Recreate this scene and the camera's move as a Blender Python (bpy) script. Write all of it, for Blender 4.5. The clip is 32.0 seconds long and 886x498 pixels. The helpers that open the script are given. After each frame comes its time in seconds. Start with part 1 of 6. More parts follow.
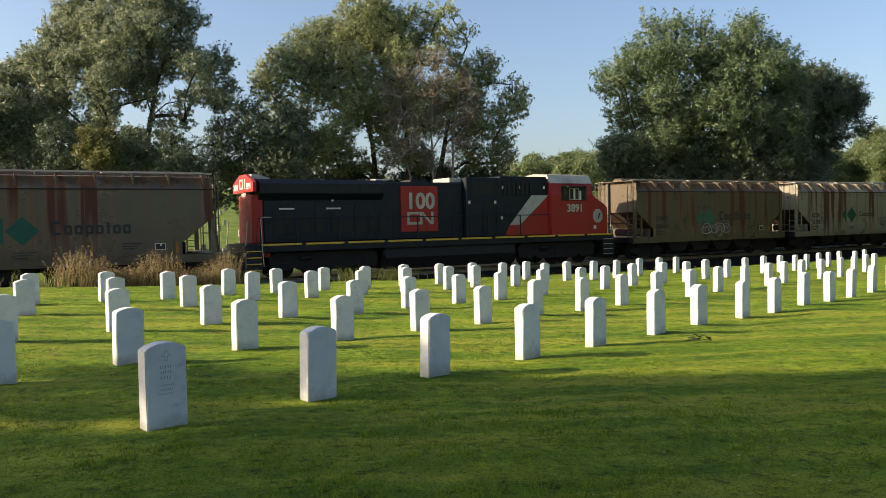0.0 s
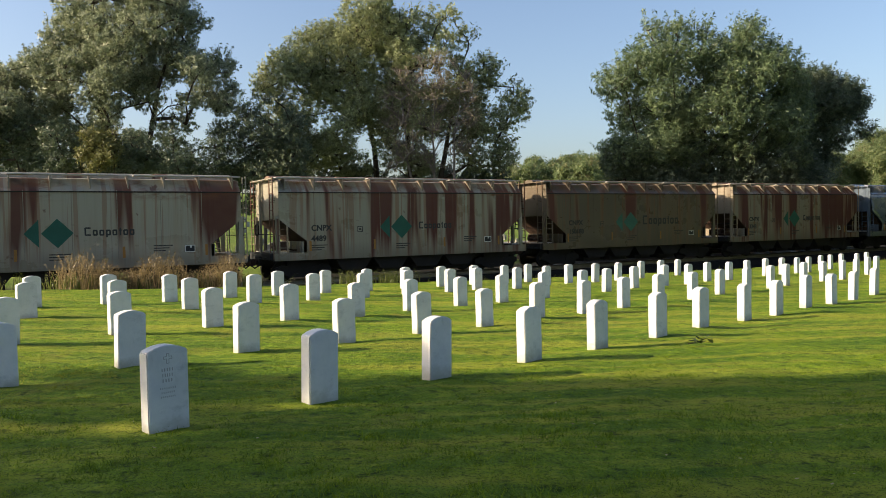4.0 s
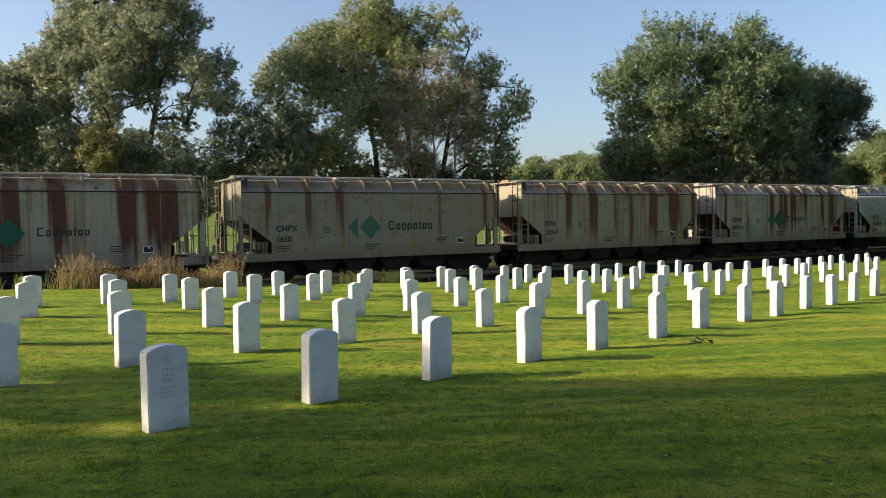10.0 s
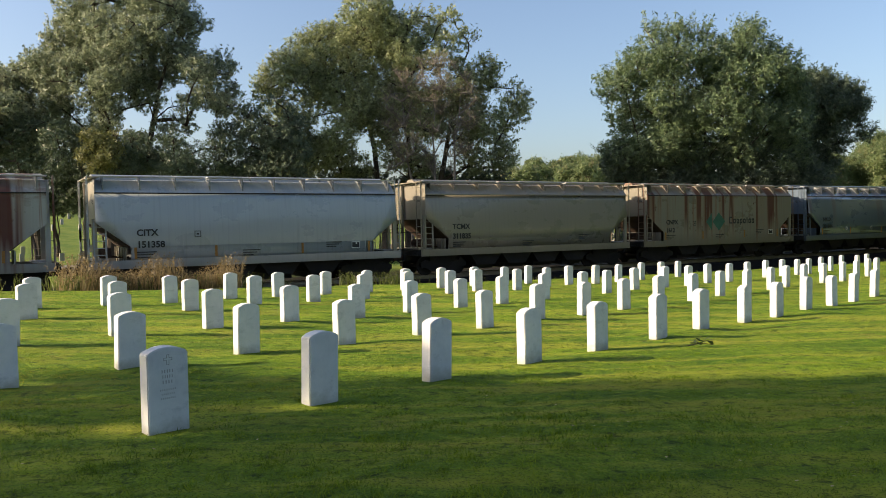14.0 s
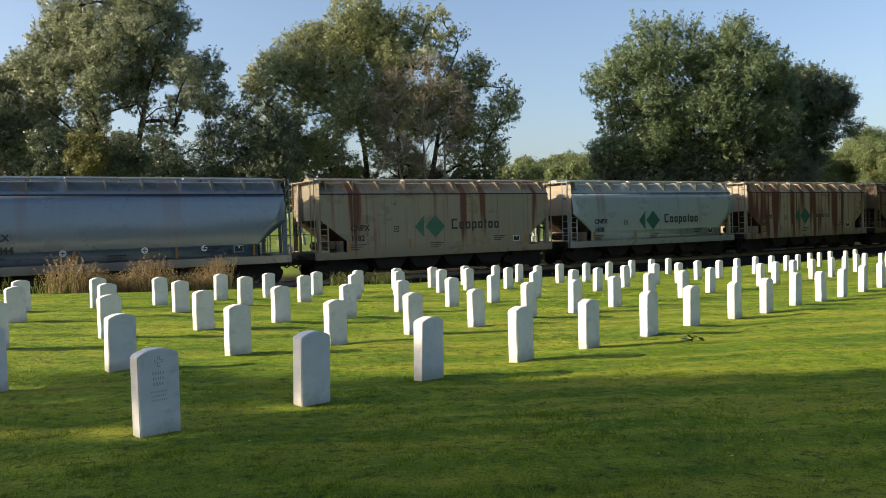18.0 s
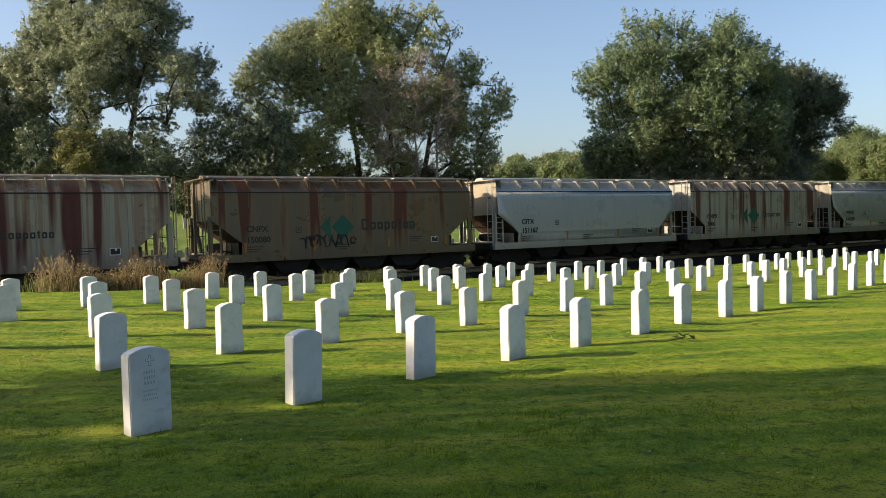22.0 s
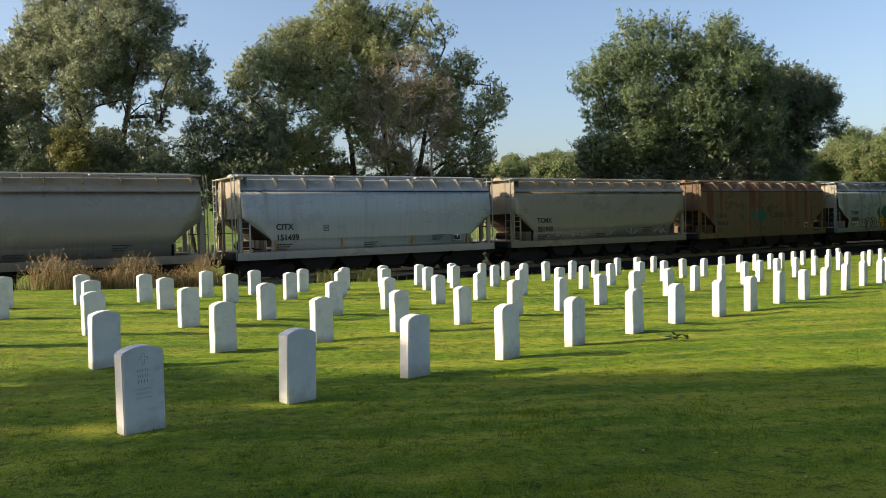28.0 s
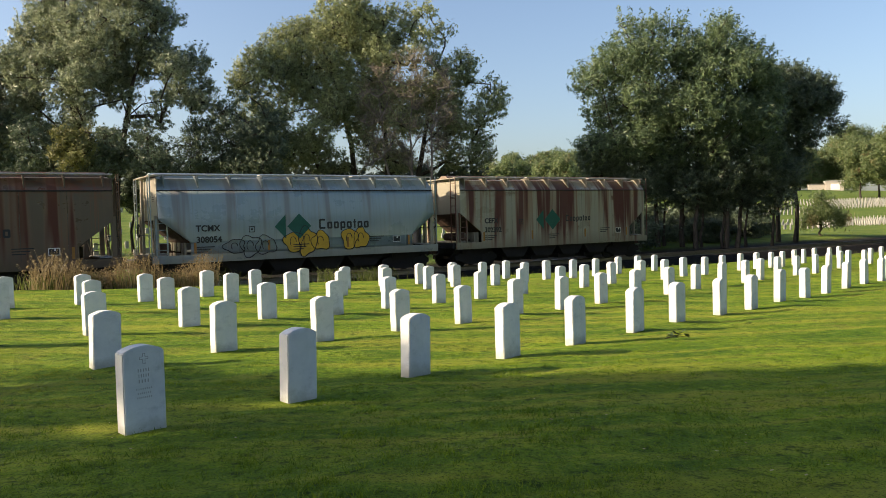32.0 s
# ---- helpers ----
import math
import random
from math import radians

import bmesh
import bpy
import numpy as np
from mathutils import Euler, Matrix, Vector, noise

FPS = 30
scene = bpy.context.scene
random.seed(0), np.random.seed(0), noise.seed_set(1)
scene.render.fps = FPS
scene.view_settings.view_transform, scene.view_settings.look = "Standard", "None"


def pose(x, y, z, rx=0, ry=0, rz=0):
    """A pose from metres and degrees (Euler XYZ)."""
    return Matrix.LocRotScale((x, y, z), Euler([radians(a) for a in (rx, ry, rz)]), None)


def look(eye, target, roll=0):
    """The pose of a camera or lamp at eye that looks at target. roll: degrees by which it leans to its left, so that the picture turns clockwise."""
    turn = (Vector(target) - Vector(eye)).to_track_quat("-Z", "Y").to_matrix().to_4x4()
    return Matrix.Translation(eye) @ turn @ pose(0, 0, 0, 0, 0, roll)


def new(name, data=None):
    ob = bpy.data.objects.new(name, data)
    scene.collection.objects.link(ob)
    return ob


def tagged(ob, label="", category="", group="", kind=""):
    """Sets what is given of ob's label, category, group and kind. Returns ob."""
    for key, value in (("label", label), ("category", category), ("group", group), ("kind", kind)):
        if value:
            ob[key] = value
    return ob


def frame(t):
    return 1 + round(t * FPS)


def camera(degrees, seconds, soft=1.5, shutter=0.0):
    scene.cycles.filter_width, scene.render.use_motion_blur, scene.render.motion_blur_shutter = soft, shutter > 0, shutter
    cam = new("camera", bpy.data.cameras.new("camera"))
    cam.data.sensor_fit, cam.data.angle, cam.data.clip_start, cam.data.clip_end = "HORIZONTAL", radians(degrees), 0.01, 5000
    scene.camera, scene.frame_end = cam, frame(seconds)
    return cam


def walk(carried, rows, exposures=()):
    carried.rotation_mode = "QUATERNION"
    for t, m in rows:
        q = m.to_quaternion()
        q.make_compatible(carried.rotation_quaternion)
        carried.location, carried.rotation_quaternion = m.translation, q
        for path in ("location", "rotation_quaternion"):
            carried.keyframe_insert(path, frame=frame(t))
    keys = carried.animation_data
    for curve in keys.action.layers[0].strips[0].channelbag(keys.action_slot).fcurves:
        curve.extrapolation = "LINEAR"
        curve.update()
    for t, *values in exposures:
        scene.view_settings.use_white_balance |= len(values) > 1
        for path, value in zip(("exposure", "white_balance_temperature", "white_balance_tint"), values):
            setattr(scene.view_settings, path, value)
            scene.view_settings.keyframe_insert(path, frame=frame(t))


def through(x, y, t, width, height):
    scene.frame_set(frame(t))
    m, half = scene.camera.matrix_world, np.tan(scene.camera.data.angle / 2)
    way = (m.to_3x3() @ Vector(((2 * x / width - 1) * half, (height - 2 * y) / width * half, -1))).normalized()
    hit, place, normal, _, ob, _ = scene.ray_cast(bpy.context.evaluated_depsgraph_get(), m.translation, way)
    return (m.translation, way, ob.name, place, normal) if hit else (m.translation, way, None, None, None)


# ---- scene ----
cam = camera(59.02, 32.0, 0.75)
walk(cam, (
    (0, pose(0.0000, -0.0000, 1.3617, 88.204, 0.841, -0.026)),
    (0.5, pose(0.0010, -0.0010, 1.3615, 88.225, 0.838, -0.009)),
    (1, pose(0.0019, -0.0020, 1.3623, 88.261, 0.818, 0.007)),
    (1.5, pose(0.0005, -0.0016, 1.3626, 88.299, 0.798, 0.014)),
    (2, pose(-0.0013, -0.0006, 1.3627, 88.322, 0.804, 0.021)),
    (2.5, pose(-0.0001, -0.0015, 1.3635, 88.343, 0.812, 0.039)),
    (3, pose(0.0011, -0.0023, 1.3630, 88.371, 0.816, 0.062)),
    (3.5, pose(-0.0015, 0.0011, 1.3616, 88.391, 0.838, 0.077)),
    (5.5, pose(-0.0001, -0.0018, 1.3646, 88.416, 0.908, 0.081)),
    (6, pose(0.0015, -0.0025, 1.3636, 88.432, 0.909, 0.102)),
    (6.5, pose(0.0012, -0.0030, 1.3639, 88.432, 0.905, 0.115)),
    (7, pose(0.0002, -0.0026, 1.3636, 88.438, 0.895, 0.128)),
    (7.5, pose(-0.0004, -0.0014, 1.3616, 88.464, 0.889, 0.134)),
    (8, pose(-0.0003, -0.0009, 1.3603, 88.480, 0.887, 0.134)),
    (8.5, pose(0.0002, -0.0012, 1.3600, 88.455, 0.865, 0.137)),
    (9, pose(0.0006, -0.0017, 1.3610, 88.405, 0.827, 0.136)),
    (9.5, pose(0.0017, -0.0031, 1.3627, 88.388, 0.800, 0.128)),
    (10, pose(0.0016, -0.0034, 1.3624, 88.409, 0.776, 0.122)),
    (10.5, pose(0.0014, -0.0026, 1.3609, 88.422, 0.784, 0.124)),
    (11, pose(0.0029, -0.0019, 1.3607, 88.424, 0.817, 0.128)),
    (11.5, pose(0.0025, -0.0017, 1.3610, 88.434, 0.809, 0.123)),
    (12, pose(0.0016, -0.0023, 1.3616, 88.442, 0.793, 0.118)),
    (12.5, pose(0.0008, -0.0020, 1.3632, 88.440, 0.807, 0.111)),
    (13, pose(-0.0011, -0.0000, 1.3641, 88.453, 0.820, 0.094)),
    (13.5, pose(-0.0019, 0.0008, 1.3641, 88.483, 0.823, 0.086)),
    (14, pose(-0.0002, -0.0002, 1.3643, 88.498, 0.820, 0.102)),
    (14.5, pose(0.0028, -0.0021, 1.3640, 88.497, 0.809, 0.133)),
    (16.5, pose(-0.0015, 0.0010, 1.3651, 88.461, 1.185, -0.230)),
    (17, pose(-0.0007, -0.0004, 1.3636, 88.455, 1.244, -0.346)),
    (17.5, pose(-0.0009, 0.0001, 1.3624, 88.447, 1.291, -0.458)),
    (18, pose(-0.0009, 0.0011, 1.3625, 88.430, 1.304, -0.577)),
    (18.5, pose(0.0003, 0.0009, 1.3632, 88.402, 1.302, -0.685)),
    (19, pose(0.0012, 0.0001, 1.3634, 88.372, 1.308, -0.784)),
    (19.5, pose(0.0004, -0.0001, 1.3631, 88.345, 1.320, -0.875)),
    (20, pose(-0.0002, -0.0006, 1.3621, 88.332, 1.337, -0.945)),
    (20.5, pose(0.0002, -0.0014, 1.3616, 88.329, 1.342, -1.001)),
    (21, pose(0.0008, -0.0022, 1.3631, 88.315, 1.321, -1.051)),
    (21.5, pose(0.0008, -0.0025, 1.3650, 88.297, 1.291, -1.099)),
    (22, pose(0.0003, -0.0016, 1.3646, 88.286, 1.286, -1.153)),
    (22.5, pose(0.0006, -0.0005, 1.3630, 88.276, 1.308, -1.207)),
    (23, pose(0.0001, -0.0003, 1.3626, 88.263, 1.317, -1.266)),
    (23.5, pose(-0.0015, -0.0011, 1.3627, 88.255, 1.302, -1.337)),
    (24, pose(-0.0020, -0.0022, 1.3627, 88.251, 1.294, -1.403)),
    (24.5, pose(-0.0011, -0.0025, 1.3628, 88.237, 1.299, -1.459)),
    (25, pose(-0.0001, -0.0021, 1.3626, 88.215, 1.295, -1.516)),
    (25.5, pose(-0.0010, -0.0017, 1.3622, 88.202, 1.276, -1.577)),
    (27.5, pose(-0.0005, -0.0002, 1.3609, 88.236, 1.116, -1.556)),
    (28, pose(-0.0012, 0.0001, 1.3620, 88.227, 1.114, -1.559)),
    (28.5, pose(-0.0004, -0.0013, 1.3625, 88.223, 1.174, -1.558)),
    (29, pose(0.0003, -0.0034, 1.3630, 88.214, 1.254, -1.561)),
    (29.5, pose(0.0013, -0.0047, 1.3638, 88.202, 1.315, -1.562)),
    (30, pose(0.0008, -0.0038, 1.3639, 88.190, 1.320, -1.562)),
    (30.5, pose(-0.0004, -0.0020, 1.3634, 88.182, 1.289, -1.556)),
    (31, pose(-0.0003, -0.0017, 1.3633, 88.174, 1.271, -1.543)),
    (31.5, pose(-0.0001, -0.0010, 1.3629, 88.167, 1.260, -1.533)),
    (32, pose(0.0007, 0.0005, 1.3620, 88.160, 1.238, -1.520)),
), ((0, 0.94), (32, 0.94)))

# ---- sun and sky ----
SUN_UP, SUN_FROM = 23.5, 188.0          # degrees above the ground, azimuth of the sun counted from +x
world = bpy.data.worlds.new("world")
scene.world = world
world.use_nodes = True
wn = world.node_tree.nodes
sky = wn.new("ShaderNodeTexSky")
sky.sky_type = "NISHITA"
sky.sun_disc = False
sky.sun_elevation = radians(SUN_UP)
sky.sun_rotation = radians(90 - SUN_FROM)
sky.air_density, sky.dust_density, sky.ozone_density = 1.0, 2.5, 2.2
wn["Background"].inputs[1].default_value = 0.112
sky_tint = wn.new("ShaderNodeMix")                # tint that takes a little green out of the sky's light
sky_tint.data_type, sky_tint.blend_type = "RGBA", "MULTIPLY"
sky_tint.inputs[0].default_value = 1.0
sky_tint.inputs[7].default_value = (1.03, 0.985, 0.985, 1)
world.node_tree.links.new(sky.outputs[0], sky_tint.inputs[6])
world.node_tree.links.new(sky_tint.outputs[2], wn["Background"].inputs[0])
sun = new("sun", bpy.data.lights.new("sun", "SUN"))
sun.data.energy, sun.data.angle, sun.data.color = 5.0, radians(0.55), (1.0, 0.805, 0.555)
aim = Vector((-math.cos(radians(SUN_FROM)), -math.sin(radians(SUN_FROM)), -math.tan(radians(SUN_UP))))
sun.matrix_world = look((0, 0, 60), Vector((0, 0, 60)) + aim)


# ---- materials ----
class Nodes:
    """Short writing for a node material."""

    def __init__(self, name, rough=0.7, metal=0.0, spec=0.4):
        self.mat = bpy.data.materials.new(name)
        self.mat.use_nodes = True
        self.tree = self.mat.node_tree
        self.bsdf = self.tree.nodes["Principled BSDF"]
        self.bsdf.inputs["Roughness"].default_value = rough
        self.bsdf.inputs["Metallic"].default_value = metal
        self.bsdf.inputs["Specular IOR Level"].default_value = spec

    def add(self, kind, operation="", data_type=""):
        node = self.tree.nodes.new("ShaderNode" + kind)
        if operation:
            node.operation = operation
        if data_type:
            node.data_type = data_type
        return node

    def put(self, socket, value):
        if isinstance(value, bpy.types.NodeSocket):
            self.tree.links.new(value, socket)
        else:
            socket.default_value = value

    def noise(self, vector, scale, detail=4.0, rough=0.55):
        n = self.add("TexNoise")
        self.put(n.inputs["Vector"], vector)
        n.inputs["Scale"].default_value = scale
        n.inputs["Detail"].default_value = detail
        n.inputs["Roughness"].default_value = rough
        return n.outputs["Fac"]

    def spot(self, scale=(1, 1, 1), shift=(0, 0, 0), space="Object"):
        c = self.add("TexCoord")
        m = self.add("Mapping")
        self.put(m.inputs["Vector"], c.outputs[space])
        m.inputs["Scale"].default_value = scale
        m.inputs["Location"].default_value = shift
        return m.outputs[0]

    def ramp(self, value, lo, hi, a=0.0, b=1.0):
        r = self.add("MapRange")
        self.put(r.inputs["Value"], value)
        for i, x in enumerate((lo, hi, a, b)):
            r.inputs[i + 1].default_value = x
        return r.outputs[0]

    def math(self, kind, a, b=0.5):
        m = self.add("Math", operation=kind)
        self.put(m.inputs[0], a)
        self.put(m.inputs[1], b)
        return m.outputs[0]

    def mix(self, fac, a, b):
        m = self.add("Mix", data_type="RGBA")
        for socket, value in ((m.inputs[0], fac), (m.inputs[6], a), (m.inputs[7], b)):
            self.put(socket, (*value, 1) if isinstance(value, tuple) and len(value) == 3 else value)
        return m.outputs[2]

    def colour(self, value):
        self.put(self.bsdf.inputs["Base Color"], (*value, 1) if isinstance(value, tuple) and len(value) == 3 else value)
        return self

    def bump(self, height, strength=0.3, distance=0.01):
        b = self.add("Bump")
        b.inputs["Strength"].default_value = strength
        b.inputs["Distance"].default_value = distance
        self.put(b.inputs["Height"], height)
        self.put(self.bsdf.inputs["Normal"], b.outputs[0])
        return self


def plain(name, colour, rough=0.7, metal=0.0, vary=0.25, scale=6.0):
    """One colour with grain and faint stains."""
    k = Nodes(name, rough, metal)
    fine = k.noise(k.spot(), scale * 4)
    wide = k.noise(k.spot(), scale * 0.3)
    dark = tuple(c * (1 - vary) for c in colour)
    k.colour(k.mix(k.ramp(k.math("ADD", fine, wide), 0.7, 1.3), dark, colour)).bump(fine, 0.15, 0.004)
    return k.mat


def rail_paint(name, colour, rust=0.4, grime=0.4, seed=0.0, red=0.5, gloss=0.0):
    """Weathered freight car paint: rust runs down from the roof, road dirt in blotches and drips, darker brown towards
    the bottom.
    """
    k = Nodes(name, 0.5, 0.0, 0.5)
    runs_at = k.noise(k.spot((1.15, 0.02, 0.05), (seed * 3.1, 0, seed)), 1.0, 2.5, 0.55)
    where = k.noise(k.spot((0.30, 0.02, 0.0), (seed * 8.9, 0, 2)), 1.0, 1.0)
    wide = k.math("MULTIPLY_ADD", where, 0.34)
    wide.node.inputs[2].default_value = -0.17
    wide = k.math("ADD", wide, runs_at)
    thin = k.noise(k.spot((4.2, 0.02, 0.10), (seed * 5.7, 0, 0)), 1.0, 3.0, 0.65)
    ends = k.noise(k.spot((2.6, 0.02, 0.02), (seed * 7.3, 0, 4)), 1.0, 2.0)
    up = k.add("SeparateXYZ")
    k.put(up.inputs[0], k.spot())
    reach = k.math("MULTIPLY_ADD", ends, -5.5)          # how far down each run gets
    reach.node.inputs[2].default_value = 5.2 - 1.6 * rust
    fall = k.math("MULTIPLY", k.ramp(k.math("SUBTRACT", up.outputs["Z"], reach), -0.5, 0.7), k.ramp(up.outputs["Z"], 4.30, 3.95, 0.6, 1.0))
    edge = 0.605 - 0.17 * rust
    some = min(1.0, rust * 3.0)
    runs = k.math("MULTIPLY", k.ramp(wide, edge + 0.010, edge + 0.060, 0.0, some), fall)
    halo = k.math("MULTIPLY", k.ramp(wide, edge - 0.05, edge + 0.03, 0.0, some), k.ramp(k.math("SUBTRACT", up.outputs["Z"], reach), -1.4, 0.6))
    lines = k.math("MULTIPLY", k.ramp(thin, edge + 0.03, edge + 0.09, 0.0, some), fall)
    blot = k.noise(k.spot((0.5, 0.5, 0.8), (seed, 2, 1)), 1.0, 6.0, 0.65)
    drips = k.noise(k.spot((9.0, 0.05, 0.35), (seed * 2, 0, 0)), 1.0, 4.0)
    dirt = tuple(0.35 * c + d for c, d in zip(colour, (0.035, 0.027, 0.018)))
    c = k.mix(k.ramp(k.math("MULTIPLY_ADD", blot, 1.0), 0.35, 0.72, 0.0, 0.35 + 0.6 * grime), colour, dirt)
    c = k.mix(k.ramp(drips, 0.5, 0.75, 0.0, 0.25 + 0.4 * grime), c, dirt)
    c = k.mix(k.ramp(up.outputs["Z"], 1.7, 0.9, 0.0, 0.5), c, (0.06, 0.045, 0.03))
    c = k.mix(k.math("MULTIPLY", halo, 0.36), c, (0.22, 0.115, 0.055))
    c = k.mix(k.math("MULTIPLY", lines, 0.5), c, (0.17, 0.055, 0.018))
    c = k.mix(k.math("MULTIPLY", runs, k.ramp(blot, 0.2, 0.65, 0.98, 0.88)), c, (0.092 - 0.022 * red, 0.027 - 0.015 * red, 0.011 - 0.003 * red))
    if rust > 0.3:                                  # rust creeping along the seam below the eaves
        seam = k.math("MULTIPLY", k.ramp(up.outputs["Z"], 3.50, 3.82), k.ramp(up.outputs["Z"], 4.5, 4.3))
        eat = k.noise(k.spot((0.55, 0.3, 1.6), (seed * 1.9, 0, seed)), 1.0, 6.0, 0.7)
        c = k.mix(k.math("MULTIPLY", seam, k.ramp(eat, 0.60 - 0.14 * rust, 0.72 - 0.12 * rust, 0.0, 0.85)), c, (0.13, 0.045, 0.018))
        pock = k.noise(k.spot((2.2, 0.5, 1.6), (seed * 4.3, 0, 2)), 1.0, 3.0, 0.5)
        c = k.mix(k.ramp(pock, 0.70, 0.74, 0.0, 0.8), c, (0.085, 0.030, 0.014))
    k.colour(c)
    k.put(k.bsdf.inputs["Roughness"], k.ramp(k.math("ADD", runs, blot), 0.3, 1.3, 0.2, 0.8))
    k.bsdf.inputs["Coat Weight"].default_value = gloss
    k.bsdf.inputs["Coat Roughness"].default_value = 0.16
    k.bsdf.inputs["Coat IOR"].default_value = 1.5 + 0.4 * gloss
    k.bump(k.math("ADD", k.noise(k.spot(), 60.0), k.math("MULTIPLY", runs, 0.8)), 0.2, 0.004)
    return k.mat


def leaf_material(name, dark, light, autumn=None, part_of=0.0, through=0.5, spec=0.45):
    k = Nodes(name, 0.45, 0.0, spec)
    rnd = k.add("NewGeometry").outputs["Random Per Island"]
    patch = k.noise(k.spot(), 0.35, 3.0)
    c = k.mix(k.ramp(k.math("ADD", rnd, patch), 0.45, 1.45), dark, light)
    if autumn:
        c = k.mix(k.ramp(k.noise(k.spot((1, 1, 1), (9, 3, 2)), 0.28, 2.0), 0.62 - part_of, 0.74 - part_of), c, autumn)
    k.colour(c)
    tl = k.add("BsdfTranslucent")
    k.put(tl.inputs["Color"], c)
    mx = k.add("MixShader")
    mx.inputs[0].default_value = through
    k.put(mx.inputs[1], k.bsdf.outputs[0])
    k.put(mx.inputs[2], tl.outputs[0])
    k.put(k.tree.nodes["Material Output"].inputs["Surface"], mx.outputs[0])
    return k.mat


RZ = 30.59                                   # the track's heading
TE = Vector((math.cos(radians(RZ)), math.sin(radians(RZ)), 0))
TN = Vector((math.sin(radians(RZ)), -math.cos(radians(RZ)), 0))   # from the track to the viewer
TC = Vector((-15.031, 30.614, 0))            # a point of the track's middle line
GRADE = 0.00575


def ground_material():
    k = Nodes("ground_grass", 0.85, 0.0, 0.15)
    pos = k.add("NewGeometry").outputs["Position"]
    off = k.add("VectorMath", operation="SUBTRACT")
    k.put(off.inputs[0], pos)
    off.inputs[1].default_value = TC
    away = k.add("VectorMath", operation="DOT_PRODUCT")
    k.put(away.inputs[0], off.outputs[0])
    away.inputs[1].default_value = TN
    d = away.outputs["Value"]
    fine = k.noise(pos, 55.0, 6.0, 0.75)
    tuft = k.noise(pos, 9.0, 6.0, 0.65)
    hump = k.noise(pos, 2.6, 4.0, 0.6)
    wide = k.noise(pos, 0.55, 4.0, 0.6)
    stripes = k.noise(k.mapped(pos, (0.25, 2.6, 1), 46.0), 1.0, 4.0)
    green = k.mix(k.ramp(wide, 0.35, 0.68), (0.080, 0.170, 0.008), (0.20, 0.305, 0.014))
    green = k.mix(k.ramp(stripes, 0.47, 0.66, 0, 0.65), green, (0.395, 0.375, 0.046))
    green = k.mix(k.ramp(stripes, 0.46, 0.30, 0, 0.5), green, (0.060, 0.130, 0.006))
    worn = k.noise(pos, 1.1, 5.0, 0.65)
    green = k.mix(k.ramp(worn, 0.57, 0.70, 0, 0.5), green, (0.27, 0.215, 0.055))
    green = k.mix(k.ramp(hump, 0.52, 0.75, 0, 0.4), green, (0.285, 0.365, 0.020))
    green = k.mix(k.ramp(tuft, 0.54, 0.66, 0, 0.5), green, (0.345, 0.410, 0.033))
    green = k.mix(k.ramp(tuft, 0.46, 0.34, 0, 0.75), green, (0.018, 0.044, 0.003))
    green = k.mix(k.ramp(fine, 0.48, 0.38, 0, 0.8), green, (0.016, 0.036, 0.003))
    green = k.mix(k.ramp(fine, 0.58, 0.74, 0, 0.55), green, (0.44, 0.50, 0.056))
    # near-black soil: the train's shadow on this strip is put into the colour
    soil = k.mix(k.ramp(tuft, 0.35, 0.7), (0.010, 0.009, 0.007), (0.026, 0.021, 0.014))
    far = k.mix(k.ramp(wide, 0.35, 0.65), (0.085, 0.145, 0.020), (0.16, 0.20, 0.038))
    edge = k.math("ADD", d, k.ramp(tuft, 0.2, 0.8, -0.7, 0.7))
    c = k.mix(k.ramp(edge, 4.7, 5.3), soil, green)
    c = k.mix(k.ramp(edge, -6.5, -8.0), c, far)
    k.colour(c).bump(k.math("ADD", k.math("MULTIPLY", fine, 0.35), k.math("ADD", k.math("MULTIPLY", tuft, 0.7), k.math("MULTIPLY", hump, 1.6))), 1.0, 0.095)
    return k.mat


def mapped(self, vector, scale, turn):
    m = self.add("Mapping")
    self.put(m.inputs["Vector"], vector)
    m.inputs["Scale"].default_value = scale
    m.inputs["Rotation"].default_value = (0, 0, radians(turn))
    return m.outputs[0]


Nodes.mapped = mapped


def marble_material():
    k = Nodes("white_marble", 0.55, 0.0, 0.35)
    at = k.add("ObjectInfo")
    shift = k.add("VectorMath", operation="ADD")
    k.put(shift.inputs[0], k.spot())
    k.put(shift.inputs[1], at.outputs["Location"])
    v = k.noise(shift.outputs[0], 3.0, 7.0, 0.7)
    vein = k.noise(k.mapped(shift.outputs[0], (9, 9, 2.2), 30), 1.0, 6.0, 0.7)
    up = k.add("SeparateXYZ")
    k.put(up.inputs[0], k.spot())
    stain = k.noise(k.mapped(shift.outputs[0], (4, 4, 7), 10), 1.0, 8.0, 0.75)
    c = k.mix(k.ramp(v, 0.35, 0.7), (0.60, 0.62, 0.64), (0.77, 0.775, 0.78))
    c = k.mix(k.ramp(vein, 0.60, 0.78, 0, 0.65), c, (0.40, 0.42, 0.43))
    c = k.mix(k.ramp(stain, 0.54, 0.68, 0, 0.55), c, (0.36, 0.38, 0.40))
    c = k.mix(k.ramp(k.math("ADD", up.outputs["Z"], k.ramp(v, 0.3, 0.7, -0.06, 0.06)), 0.12, 0.0, 0, 0.6), c, (0.26, 0.25, 0.15))
    c = k.mix(k.ramp(at.outputs["Random"], 0.0, 1.0, 0, 0.22), c, (0.55, 0.53, 0.48))
    k.colour(c).bump(k.noise(k.spot(), 55.0), 0.2, 0.003)
    return k.mat


